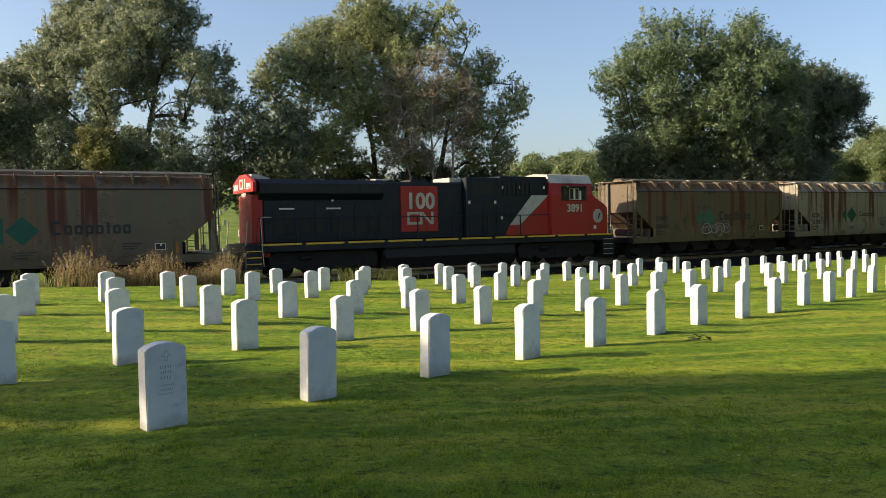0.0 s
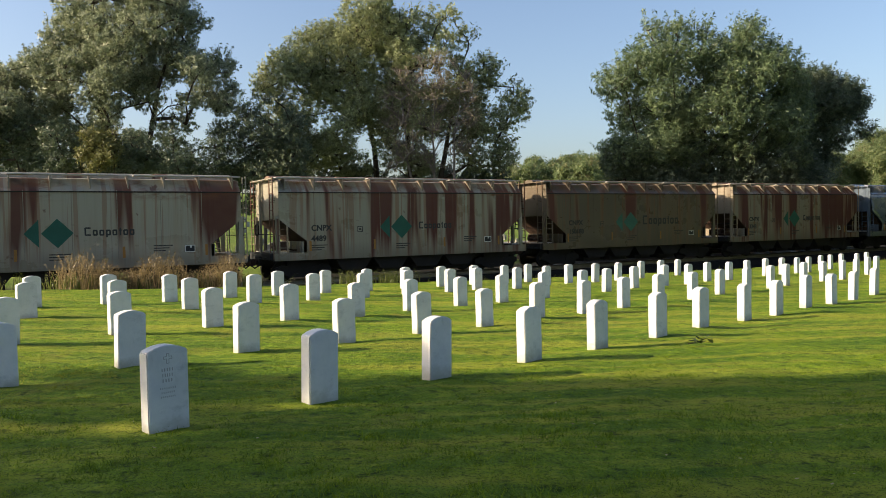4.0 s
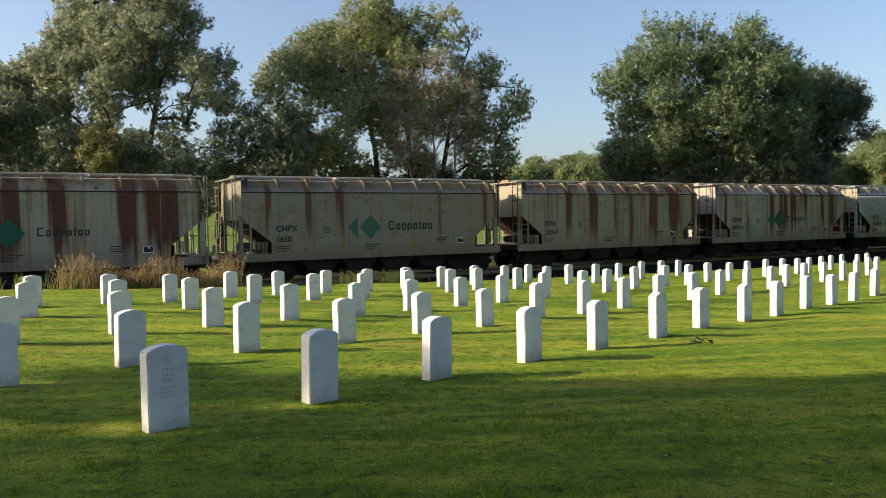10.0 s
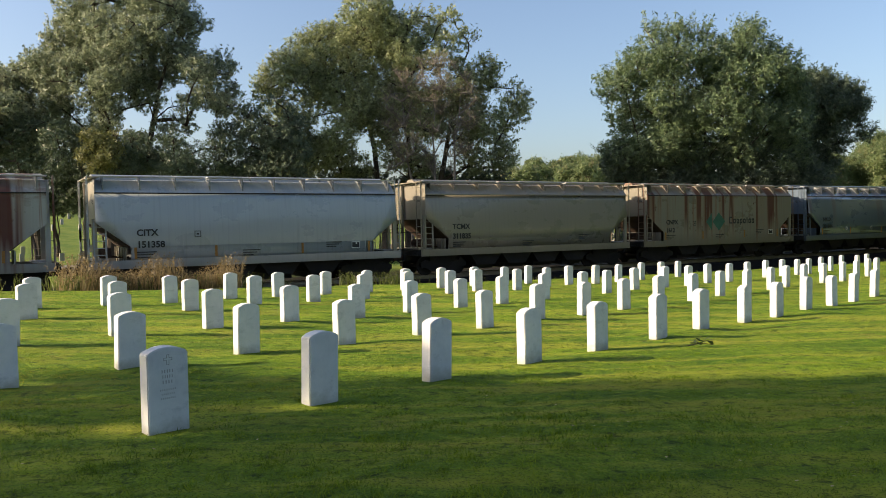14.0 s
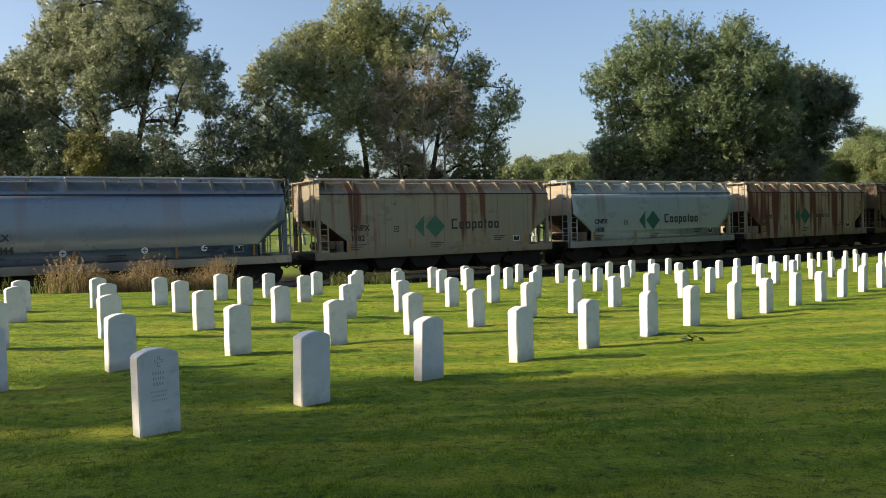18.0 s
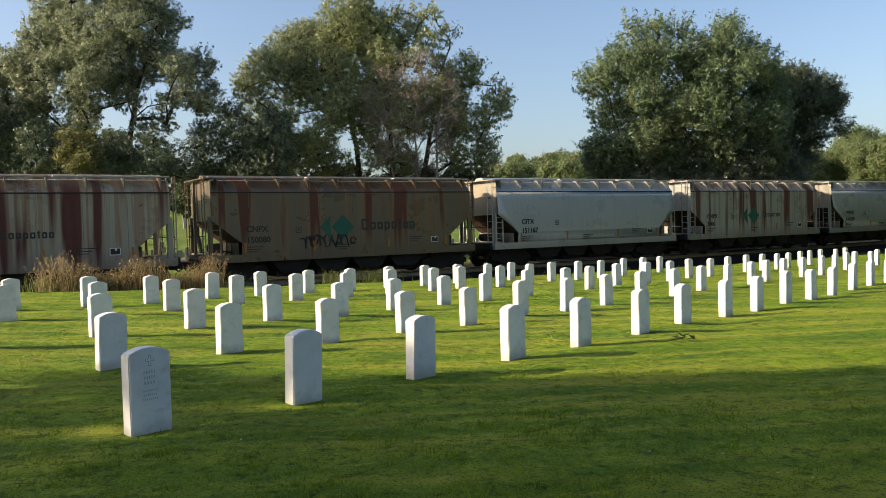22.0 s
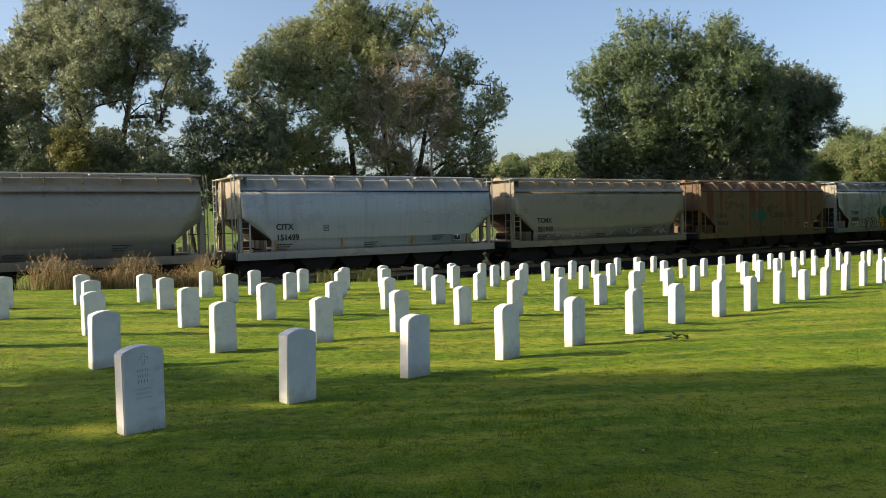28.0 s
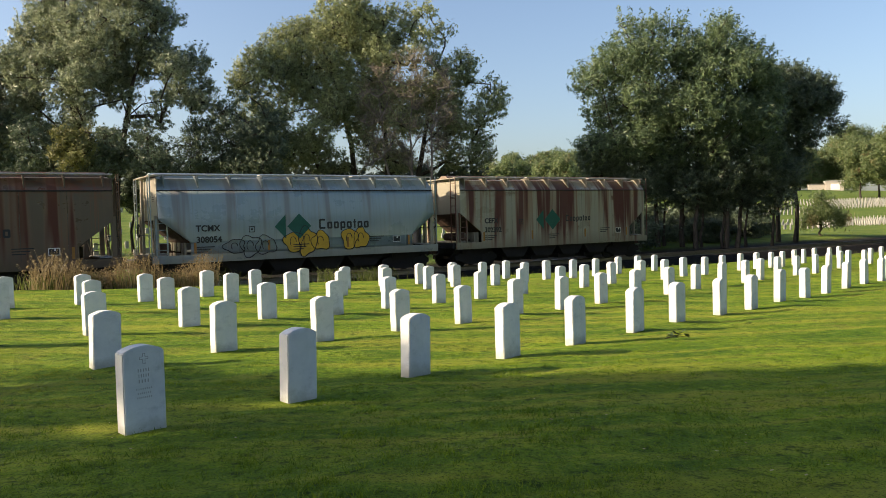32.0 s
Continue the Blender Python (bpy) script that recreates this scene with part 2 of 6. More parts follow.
def bark_material():
    k = Nodes("bark", 0.9, 0.0, 0.1)
    v = k.noise(k.spot((6, 6, 1.2)), 1.0, 6.0, 0.7)
    k.colour(k.mix(k.ramp(v, 0.35, 0.7), (0.030, 0.025, 0.020), (0.10, 0.085, 0.068))).bump(v, 0.8, 0.03)
    return k.mat


def ballast_material():
    k = Nodes("ballast", 0.95, 0.0, 0.1)
    w = k.add("TexVoronoi")
    k.put(w.inputs["Vector"], k.spot())
    w.inputs["Scale"].default_value = 14.0
    tone = k.noise(k.spot(), 1.3, 4.0)
    # dark stone taken near black, partly for the train's shadow
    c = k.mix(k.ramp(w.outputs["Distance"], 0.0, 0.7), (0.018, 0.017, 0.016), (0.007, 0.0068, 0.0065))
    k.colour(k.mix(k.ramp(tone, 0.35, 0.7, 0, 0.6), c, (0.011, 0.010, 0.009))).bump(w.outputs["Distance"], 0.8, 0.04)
    return k.mat


GRASS = ground_material()
MARBLE = marble_material()
BARK = bark_material()
GREY_BARK = plain("dead_grey_bark", (0.20, 0.175, 0.15), 0.9, 0.0, 0.4)
BALLAST = ballast_material()
BLACK_STEEL = plain("black_steel", (0.013, 0.0125, 0.0125), 0.65)
RUSTY_STEEL = plain("rusty_steel", (0.075, 0.042, 0.028), 0.85, 0.0, 0.5)
TRUCK_IRON = plain("truck_iron", (0.020, 0.017, 0.015), 0.85, 0.0, 0.4)
RAIL_STEEL = plain("rail_steel", (0.30, 0.28, 0.26), 0.35, 0.9, 0.3)
GREY_STEEL = plain("galvanised_grating", (0.46, 0.44, 0.41), 0.6, 0.2, 0.35)
LETTER_BLACK = plain("black_lettering", (0.020, 0.022, 0.024), 0.6, 0.0, 0.2)
BAR_INK = plain("faded_black_paint", (0.030, 0.033, 0.034), 0.6, 0.0, 0.35)
LETTER_WHITE = plain("white_lettering", (0.72, 0.70, 0.66), 0.55, 0.0, 0.15)
TEAL = plain("teal_paint", (0.012, 0.105, 0.075), 0.55, 0.0, 0.35)
TEAL_FADED = plain("faded_teal_paint", (0.045, 0.15, 0.105), 0.6, 0.0, 0.4)
YELLOW = plain("yellow_paint", (0.72, 0.45, 0.05), 0.5, 0.0, 0.3)
ORANGE = plain("orange_reflector", (0.34, 0.16, 0.03), 0.6, 0.0, 0.3)
GLASS_DARK = Nodes("cab_glass", 0.05, 0.0, 0.6).colour((0.02, 0.022, 0.025)).mat
PAINT = Nodes("white_building_paint", 0.7).colour((0.78, 0.76, 0.72)).mat


# ---- mesh helpers ----
def part(name, bm, material, parent=None, label=""):
    """Links a bmesh as one mesh object under a thing or a part."""
    me = bpy.data.meshes.new(name)
    bm.to_mesh(me)
    bm.free()
    me.materials.append(material)
    ob = new(name, me)
    ob.parent = parent
    if label:
        ob["label"] = label
    return ob


def again(name, me, parent, m, material=None, label=""):
    """One more object on a mesh that is there already."""
    ob = new(name, me)
    ob.parent = parent
    ob.matrix_basis = m
    if material:
        ob.material_slots[0].link = "OBJECT"
        ob.material_slots[0].material = material
    if label:
        ob["label"] = label
    return ob


def box(bm, x0, x1, y0, y1, z0, z1, bevel=0.0):
    got = bmesh.ops.create_cube(bm, size=1.0, matrix=Matrix.LocRotScale(((x0 + x1) / 2, (y0 + y1) / 2, (z0 + z1) / 2), None, (x1 - x0, y1 - y0, z1 - z0)))
    if bevel:
        edges = list({e for v in got["verts"] for e in v.link_edges})
        bmesh.ops.bevel(bm, geom=edges, offset=bevel, segments=1, affect="EDGES")
    return bm


def slab(bm, outline, y0, y1):
    """A plate: an outline of (x, z) points given from y0 to y1."""
    a = [bm.verts.new((x, y0, z)) for x, z in outline]
    b = [bm.verts.new((x, y1, z)) for x, z in outline]
    n = len(a)
    bm.faces.new(a)
    bm.faces.new(b[::-1])
    for i in range(n):
        bm.faces.new((a[i], b[i], b[(i + 1) % n], a[(i + 1) % n]))
    bmesh.ops.recalc_face_normals(bm, faces=bm.faces)
    return bm


def across(bm, outline, x0, x1):
    """A beam along x: an outline of (y, z) points from x0 to x1."""
    a = [bm.verts.new((x0, y, z)) for y, z in outline]
    b = [bm.verts.new((x1, y, z)) for y, z in outline]
    n = len(a)
    bm.faces.new(a)
    bm.faces.new(b[::-1])
    for i in range(n):
        bm.faces.new((a[i], b[i], b[(i + 1) % n], a[(i + 1) % n]))
    bmesh.ops.recalc_face_normals(bm, faces=bm.faces)
    return bm


def tube(bm, points, radii, sides=6):
    """A tapered round bar through points."""
    rings = []
    for i, p in enumerate(points):
        p = Vector(p)
        way = (Vector(points[min(i + 1, len(points) - 1)]) - Vector(points[max(i - 1, 0)])).normalized()
        u = way.orthogonal().normalized() if i == 0 else (u - way * u.dot(way)).normalized()
        w = way.cross(u)
        r = radii[i] if isinstance(radii, (list, tuple)) else radii
        rings.append([bm.verts.new(p + u * (r * math.cos(a)) + w * (r * math.sin(a))) for a in (2 * math.pi * k / sides for k in range(sides))])
    for a, b in zip(rings, rings[1:]):
        for k in range(sides):
            bm.faces.new((a[k], a[(k + 1) % sides], b[(k + 1) % sides], b[k]))
    bm.faces.new(rings[0][::-1])
    bm.faces.new(rings[-1])
    return bm


def disc(bm, x, y0, y1, z, r, sides=18):
    """A wheel or drum whose axle runs along y."""
    return tube(bm, ((x, y0, z), (x, y1, z)), r, sides)


def raw_mesh(name, verts, faces_n):
    """A mesh of loose polygons with faces_n corners each, from an array of corners."""
    me = bpy.data.meshes.new(name)
    n = len(verts)
    me.vertices.add(n)
    me.vertices.foreach_set("co", np.asarray(verts, np.float32).ravel())
    me.loops.add(n)
    me.loops.foreach_set("vertex_index", np.arange(n, dtype=np.int32))
    me.polygons.add(n // faces_n)
    me.polygons.foreach_set("loop_start", np.arange(0, n, faces_n, dtype=np.int32))
    me.update(calc_edges=True)
    return me


LETTERS = {}


def lettering(text, size, depth=0.004):
    """A mesh of built-in letters standing in the x-z plane, facing -y, its left foot at the origin."""
    key = (text, size)
    if key not in LETTERS:
        cu = bpy.data.curves.new("lettering", "FONT")
        cu.body, cu.size, cu.extrude, cu.offset, cu.resolution_u = text, size, depth, size * 0.03, 3
        ob = new("lettering", cu)
        me = bpy.data.meshes.new_from_object(ob.evaluated_get(bpy.context.evaluated_depsgraph_get()))
        me.transform(pose(0, 0, 0, 90))
        bpy.data.objects.remove(ob)
        me.materials.clear()
        me.materials.append(LETTER_BLACK)
        LETTERS[key] = me
    return LETTERS[key]


# ---- ground ----
def rail_z(s):
    return -0.988 + GRADE * min(max(s, -150.0), 260.0)


def smooth(a, b, x):
    t = min(max((x - a) / (b - a), 0.0), 1.0)
    return t * t * (3 - 2 * t)


def lawn_z(x, y):
    """The burial lawn: falls gently towards the track."""
    y = min(max(y, 1.0), 52.0)
    x = min(max(x, -15.0), 2.0 + 0.62 * y)
    u, v = x / 10, y / 10
    return (0.1678 + 0.3049 * u - 0.6507 * v + 0.2954 * u * u - 0.5307 * u * v + 0.3219 * v * v
            + 0.0173 * u ** 3 - 0.1147 * u * u * v + 0.1553 * u * v * v - 0.0689 * v ** 3)


def humps(x, y):
    """Low unevenness of old turf, drawn out along the mowing."""
    u, v = 0.694 * x + 0.72 * y, -0.72 * x + 0.694 * y
    return (0.040 * noise.noise((u * 0.35, v * 0.75, 0.0)) + 0.028 * noise.noise((u * 0.9, v * 2.0, 3.0))
            + 0.017 * noise.noise((u * 2.2, v * 3.6, 7.0)))


def ground_z(x, y):
    p = Vector((x, y, 0)) - TC
    s, d = p.dot(TE), p.dot(TN)
    zr = rail_z(s)
    if d > 0:
        bed = zr - 0.60
        return bed + (lawn_z(x, y) + (humps(x, y) if d < 45 else 0.0) - bed) * smooth(3.0, 5.8, d)
    base = zr - 0.60 + 0.75 * smooth(3.5, 10.0, -d)
    hill = 0.012 * max(0.0, min(-d, 38.0) - 9.0) + 0.116 * max(0.0, min(-d, 114.0) - 38.0) + 0.02 * max(0.0, min(-d, 215.0) - 114.0) + 0.012 * max(0.0, min(-d, 900.0) - 215.0)
    return base + hill + 0.25 * math.sin(s * 0.06 + d * 0.05) * smooth(15, 60, -d)


def on_track(s, d, z=0.0):
    """World place from metres along the track, towards the viewer, and above the rail."""
    p = TC + TE * s + TN * d
    return Vector((p.x, p.y, rail_z(s) + z))


def spread(fine0, fine1, step, reach, grow=1.35):
    vals = list(np.arange(fine0, fine1 + 1e-6, step))
    a, w = fine0, step
    while a > -reach:
        w *= grow
        a -= w
        vals.insert(0, a)
    a, w = fine1, step
    while a < reach:
        w *= grow
        a += w
        vals.append(a)
    return vals


def make_ground():
    ss = spread(-30, 62, 0.22, 2600, 1.3)
    dd = spread(4, 37, 0.2, 2600, 1.3)
    nd = len(dd)
    verts = []
    for s in ss:
        for d in dd:
            p = TC + TE * s + TN * d
            verts.append((p.x, p.y, ground_z(p.x, p.y)))
    faces = [(a * nd + b, (a + 1) * nd + b, (a + 1) * nd + b + 1, a * nd + b + 1) for a in range(len(ss) - 1) for b in range(nd - 1)]
    me = bpy.data.meshes.new("ground")
    me.from_pydata(verts, [], [f[::-1] for f in faces])
    me.polygons.foreach_set("use_smooth", [True] * len(faces))
    me.materials.append(GRASS)
    tagged(new("ground", me), "sloping mown lawn with a bare strip beside the railway", "ground", kind="structure")


make_ground()


def make_track():
    """Ballast bed, sleepers and two rails."""
    lo, hi = -110.0, 190.0
    bm = bmesh.new()
    prof = ((-3.1, -0.72), (-1.75, -0.20), (1.75, -0.20), (3.1, -0.72))
    prev = None
    s = lo
    while s <= hi:
        ring = [bm.verts.new(on_track(s, d + random.uniform(-0.08, 0.08), z + random.uniform(-0.03, 0.03))) for d, z in prof]
        if prev:
            for i in range(3):
                bm.faces.new((prev[i], prev[i + 1], ring[i + 1], ring[i]))
        prev = ring
        s += 1.0
    bmesh.ops.recalc_face_normals(bm, faces=bm.faces)
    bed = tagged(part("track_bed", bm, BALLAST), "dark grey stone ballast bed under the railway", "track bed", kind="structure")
    track = tagged(new("railway_track"), "steel rails on dark timber sleepers in ballast", "railway track", kind="structure")
    for d in (-0.755, 0.755):
        bm = bmesh.new()
        outline = ((-0.07, -0.17), (0.07, -0.17), (0.07, -0.155), (0.015, -0.13), (0.015, -0.05), (0.036, -0.035), (0.036, 0.0), (-0.036, 0.0), (-0.036, -0.035), (-0.015, -0.05), (-0.015, -0.13), (-0.07, -0.155))
        ends = []
        for s in (lo, hi):
            ends.append([bm.verts.new(on_track(s, d + y, z)) for y, z in outline])
        for i in range(len(outline)):
            bm.faces.new((ends[0][i], ends[0][i - 1], ends[1][i - 1], ends[1][i]))
        part("rail", bm, RAIL_STEEL, track)
    me = None
    wood = plain("sleeper_wood", (0.020, 0.017, 0.014), 0.9, 0.0, 0.5)
    tilt = -math.degrees(GRADE)
    for i in range(180):
        s = -22 + i * 0.55
        m = Matrix.Translation(on_track(s, 0, -0.26)) @ pose(0, 0, 0, 0, tilt, RZ + random.uniform(-0.8, 0.8))
        if me is None:
            ob = part("sleeper", box(bmesh.new(), -0.12, 0.12, -1.3, 1.3, -0.09, 0.09, 0.012), wood, track)
            me = ob.data
            ob.matrix_basis = m
        else:
            again("sleeper", me, track, m)
    return bed


make_track()


# ---- headstones ----
def headstone_mesh():
    """A rounded-top upright slab, 32 cm wide, 13 cm thick, 64 cm above the grass."""
    bm = bmesh.new()
    w, h, rise = 0.16, 0.64, 0.046
    r = (w * w + rise * rise) / (2 * rise)
    a0 = math.asin(w / r)
    top = [(r * math.sin(a), h - r + r * math.cos(a)) for a in (a0 - 2 * a0 * i / 8 for i in range(9))]
    slab(bm, [(-w, -0.25), (w, -0.25), *top], -0.065, 0.065)
    bmesh.ops.bevel(bm, geom=list(bm.edges), offset=0.008, segments=2, affect="EDGES", clamp_overlap=True)
    me = bpy.data.meshes.new("headstone")
    bm.to_mesh(me)
    bm.free()
    me.materials.append(MARBLE)
    return me


HEADSTONE = headstone_mesh()
ROW_TURN = math.degrees(0.8036)
ROWS = ((-2.12, 5.864), (-3.494, 8.733), (-4.821, 11.607), (-6.218, 14.993), (-7.356, 16.898))
# settlement of single stones along their row
ALONG = ((-0.02, -0.04, -0.07, -0.01, -0.01, -0.01, 0.0, 0.1, -0.21, -0.2, -0.22, -0.22, 0.11), (0.05, 0.06, 0.12, 0.07, 0.05, 0.08, 0.03, -0.13, -0.1, -0.15, 0.11, 0.2, 0.28),
         (0.01, -0.05, -0.05, -0.08, -0.2, -0.15, -0.03), (-0.06, -0.11, 0.0, 0.03, 0.25), (0.10, -0.04, 0.06, 0.01, 0.16))
BEFORE = (0.0, 0.13, -0.05, -0.17, 0.07)      # the stones one place ahead of each row's first
ACROSS = ((-0.07, -0.03, -0.04, -0.03, 0.01, -0.03, 0.05, 0.03, -0.07, -0.05, -0.07, -0.04, 0.04), (0.19, 0.16, 0.1, 0.01, 0.01, 0.07, 0.03, -0.04, 0.0, -0.08, 0.05, 0.04, 0.04),
          (0.04, -0.11, -0.1, -0.17, -0.17, -0.11, 0.06), (0.0, -0.11, 0.06, -0.03, 0.19), (0.0, -0.07, -0.01, 0.08, 0.26))
STEP = Vector((1.041, 1.079, 0))


def make_headstones():
    rng = random.Random(4)
    carve = plain("carved_grey_lettering", (0.40, 0.40, 0.39), 0.8)
    for j, (x0, y0) in enumerate(ROWS):
        for i in range(-4, 34):
            x, y = x0 + STEP.x * i, y0 + STEP.y * i
            known = 0 <= i < len(ALONG[j])
            a, b = (ALONG[j][i], ACROSS[j][i] + 0.05) if known else (BEFORE[j] if i == -1 else rng.uniform(-0.12, 0.12), rng.uniform(-0.06, 0.14))
            x += 0.694 * a - 0.72 * b
            y += 0.72 * a + 0.694 * b
            d = (Vector((x, y, 0)) - TC).dot(TN)
            if d < 11.6 or y < 2.0 or (j == 0 and i < 0):
                continue
            if abs(math.degrees(math.atan2(x, y))) > 36:
                continue
            ob = new("headstone", HEADSTONE)
            lean = 0.3
            ob.matrix_basis = Matrix.Translation((x + rng.uniform(-0.03, 0.03) * lean, y + rng.uniform(-0.03, 0.03) * lean, ground_z(x, y) + rng.uniform(-0.015, 0.015) * lean)) @ pose(0, 0, 0, rng.uniform(-1, 1), rng.uniform(-1, 1), ROW_TURN + rng.uniform(-1.5, 1.5))
            shade = j == 0 and i < 2
            tagged(ob, "white marble headstone in tree shade on the lawn" if shade else "upright white marble headstone with a rounded top on grass", "headstone", "rows of headstones")
            if j == 0 and i < 1:
                # a cross in a ring and worn lines of carving
                bm = bmesh.new()
                arm, tip = 0.009, 0.032
                ring = [(-arm, -0.042), (arm, -0.042), (arm, -arm), (tip, -arm), (tip, arm), (arm, arm), (arm, 0.032), (-arm, 0.032), (-arm, arm), (-tip, arm), (-tip, -arm), (-arm, -arm)]
                for i, (ax, az) in enumerate(ring):
                    bx, bz = ring[(i + 1) % len(ring)]
                    box(bm, min(ax, bx) - 0.002, max(ax, bx) + 0.002, -0.0668, -0.0652, 0.548 + min(az, bz) - 0.002, 0.548 + max(az, bz) + 0.002)
                part("carved_cross", bm, carve, ob, "outline of a cross cut into the stone")
                for wide, z, n in ((0.10, 0.447, 5), (0.09, 0.407, 5), (0.09, 0.367, 4), (0.13, 0.315, 8), (0.11, 0.283, 7), (0.12, 0.251, 8)):
                    bm = bmesh.new()
                    for i in range(n):
                        a = -wide / 2 + wide * i / n
                        box(bm, a, a + wide / n * 0.35, -0.0665, -0.0652, z, z + (0.024 if n < 6 else 0.013))
                    part("carved_line", bm, carve, ob)


make_headstones()


# ---- covered hopper cars ----
PITCH = 14.43                 # coupled length of a car
HALF = 6.55                   # half its body


def shared(name, bm, material=BLACK_STEEL):
    me = bpy.data.meshes.new(name)
    bm.to_mesh(me)
    bm.free()
    me.materials.append(material)
    return me


def side_sheet(rounded):
    """The side with its cut-away lower corners; a rounded one bellies out a little at mid height."""
    bm = bmesh.new()
    outline = [(-6.40, 3.88), (-6.40, 2.74), (-5.15, 1.78), (-5.15, 1.26), (5.15, 1.26), (5.15, 1.78), (6.40, 2.74), (6.40, 3.88)]
    slab(bm, outline, -1.60, -1.575)
    if rounded:
        bmesh.ops.triangulate(bm, faces=[f for f in bm.faces if len(f.verts) > 4])
        for z in (1.7, 2.2, 2.7, 3.2, 3.6):
            bmesh.ops.bisect_plane(bm, geom=list(bm.verts) + list(bm.edges) + list(bm.faces), plane_co=(0, 0, z), plane_no=(0, 0, 1))
        for v in bm.verts:
            v.co.y += 0.16 * ((v.co.z - 2.5) / 1.45) ** 2 - 0.04
        for f in bm.faces:
            f.smooth = abs(f.normal.y) > 0.5
    return shared("side_sheet", bm)


BELLY = 0.165                 # how far the smooth glossy sides swell out


def swell(z):
    return (0.15 * ((z - 2.2) / 1.6) ** 2 if z > 2.2 else 0.09 * ((2.2 - z) / 0.94) ** 2) - BELLY


def belly_sheet():
    """A smooth welded side that swells out below the eaves."""
    bm = bmesh.new()
    outline = [(-6.40, 3.88), (-6.40, 2.74), (-5.15, 1.78), (-5.15, 1.26), (5.15, 1.26), (5.15, 1.78), (6.40, 2.74), (6.40, 3.88)]
    slab(bm, outline, -1.60, -1.575)
    bmesh.ops.triangulate(bm, faces=[f for f in bm.faces if len(f.verts) > 4])
    for i in range(12):
        bmesh.ops.bisect_plane(bm, geom=list(bm.verts) + list(bm.edges) + list(bm.faces), plane_co=(0, 0, 1.4 + 0.2 * i), plane_no=(0, 0, 1))
    for v in bm.verts:
        v.co.y += swell(v.co.z)
    for f in bm.faces:
        f.smooth = abs(f.normal.y) > 0.5
    return shared("side_sheet", bm)


def gusset(bm):
    """A thin plate across the car that carries the running board over the sloping eave."""
    return across(bm, [(-0.14, -0.33), (-0.14, 0.17), (0.60, 0.17), (0.32, 0.07)], -0.02, 0.02)


def car_meshes():
    m = {}
    m["side"], m["round_side"] = side_sheet(False), side_sheet(True)
    m["belly_side"] = belly_sheet()
    bm = box(bmesh.new(), -0.014, 0.014, -1.606, -1.598, 1.3, 3.86)
    for i in range(8):
        bmesh.ops.bisect_plane(bm, geom=list(bm.verts) + list(bm.edges) + list(bm.faces), plane_co=(0, 0, 1.5 + 0.28 * i), plane_no=(0, 0, 1))
    for v in bm.verts:
        v.co.y += swell(v.co.z)
    m["belly_seam"] = shared("seam_strip", bm)
    m["end_sill"] = shared("end_sill", box(bmesh.new(), -0.16, 0.16, -1.48, 1.48, -0.16, 0.14, 0.02))
    m["platform"] = shared("end_platform", box(bmesh.new(), -0.30, 0.30, -1.40, 1.40, -0.02, 0.02, 0.006))
    bm = tube(bmesh.new(), ((0, -0.25, 0.0), (-0.1, -0.27, -0.25), (-0.28, -0.22, -0.38), (-0.42, -0.12, -0.25)), 0.035, 6)
    m["hose"] = shared("air_hose", bm)
    bm = tube(bmesh.new(), ((0, -1.35, 0.05), (-0.22, -1.2, 0.0), (-0.24, -0.3, 0.02), (-0.1, -0.1, 0.1)), 0.018, 5)
    m["lever"] = shared("uncoupling_lever", bm)
    bm = box(bmesh.new(), -0.22, 0.22, -0.17, 0.17, -0.2, 0.2, 0.04)
    tube(bm, ((0.1, 0, -0.1), (0.5, 0.1, -0.2), (0.9, 0.1, -0.2)), 0.03, 6)
    m["valve"] = shared("control_valve", bm, RUSTY_STEEL)
    m["pipe"] = shared("brake_pipe", tube(bmesh.new(), ((0, -0.9, 0), (0.05, -0.2, 0.06), (0.3, 0.4, 0.02), (0.9, 0.5, -0.1)), 0.03, 6), RUSTY_STEEL)
    bm = bmesh.new()
    for x0, x1, z0, z1 in ((0, 0.26, 0, 0.03), (0, 0.26, 0.23, 0.26), (0, 0.03, 0.031, 0.229), (0.23, 0.26, 0.031, 0.229), (0.08, 0.18, 0.10, 0.17)):
        box(bm, x0, x1, -0.003, 0.0, z0, z1)
    m["square"] = shared("stencil_square", bm, BAR_INK)
    m["eave"] = shared("eave_sheet", slab_eave())
    bm = bmesh.new()
    arch = [(-1.13 + 2.26 * i / 10, 4.38 + 0.11 * math.sin(math.pi * i / 10)) for i in range(11)]
    across(bm, [*arch, (1.13, 4.35), (-1.13, 4.35)], -6.4, 6.4)
    m["roof"] = shared("roof", bm)
    bm = bmesh.new()
    across(bm, [(-0.36, 4.48), (-0.36, 4.60), (-0.22, 4.68), (0.22, 4.68), (0.36, 4.60), (0.36, 4.48)], -1.55, 1.55)
    m["hatch"] = shared("trough_hatch", bm)
    m["board"] = shared("running_board", box(bmesh.new(), -2.1, 2.1, -0.17, 0.17, -0.025, 0.025, 0.008))
    bm = bmesh.new()
    gusset(bm)
    m["bracket"] = shared("bracket", bm)
    bm = bmesh.new()
    box(bm, -0.015, 0.015, -1.52, 1.52, 1.0, 1.77)
    for y in (-1.2, -0.7, 0.0, 0.7, 1.2):
        box(bm, -0.06, -0.015, y - 0.02, y + 0.02, 1.0, 1.77)
    m["bulkhead"] = shared("hopper_bulkhead", bm)
    m["drip"] = shared("drip_rail", box(bmesh.new(), -6.4, 6.4, -1.625, -1.602, 3.86, 3.91), BLACK_STEEL)
    m["seam"] = shared("seam_strip", box(bmesh.new(), -0.012, 0.012, -0.003, 0.003, -1.33, 1.33))
    bm = bmesh.new()
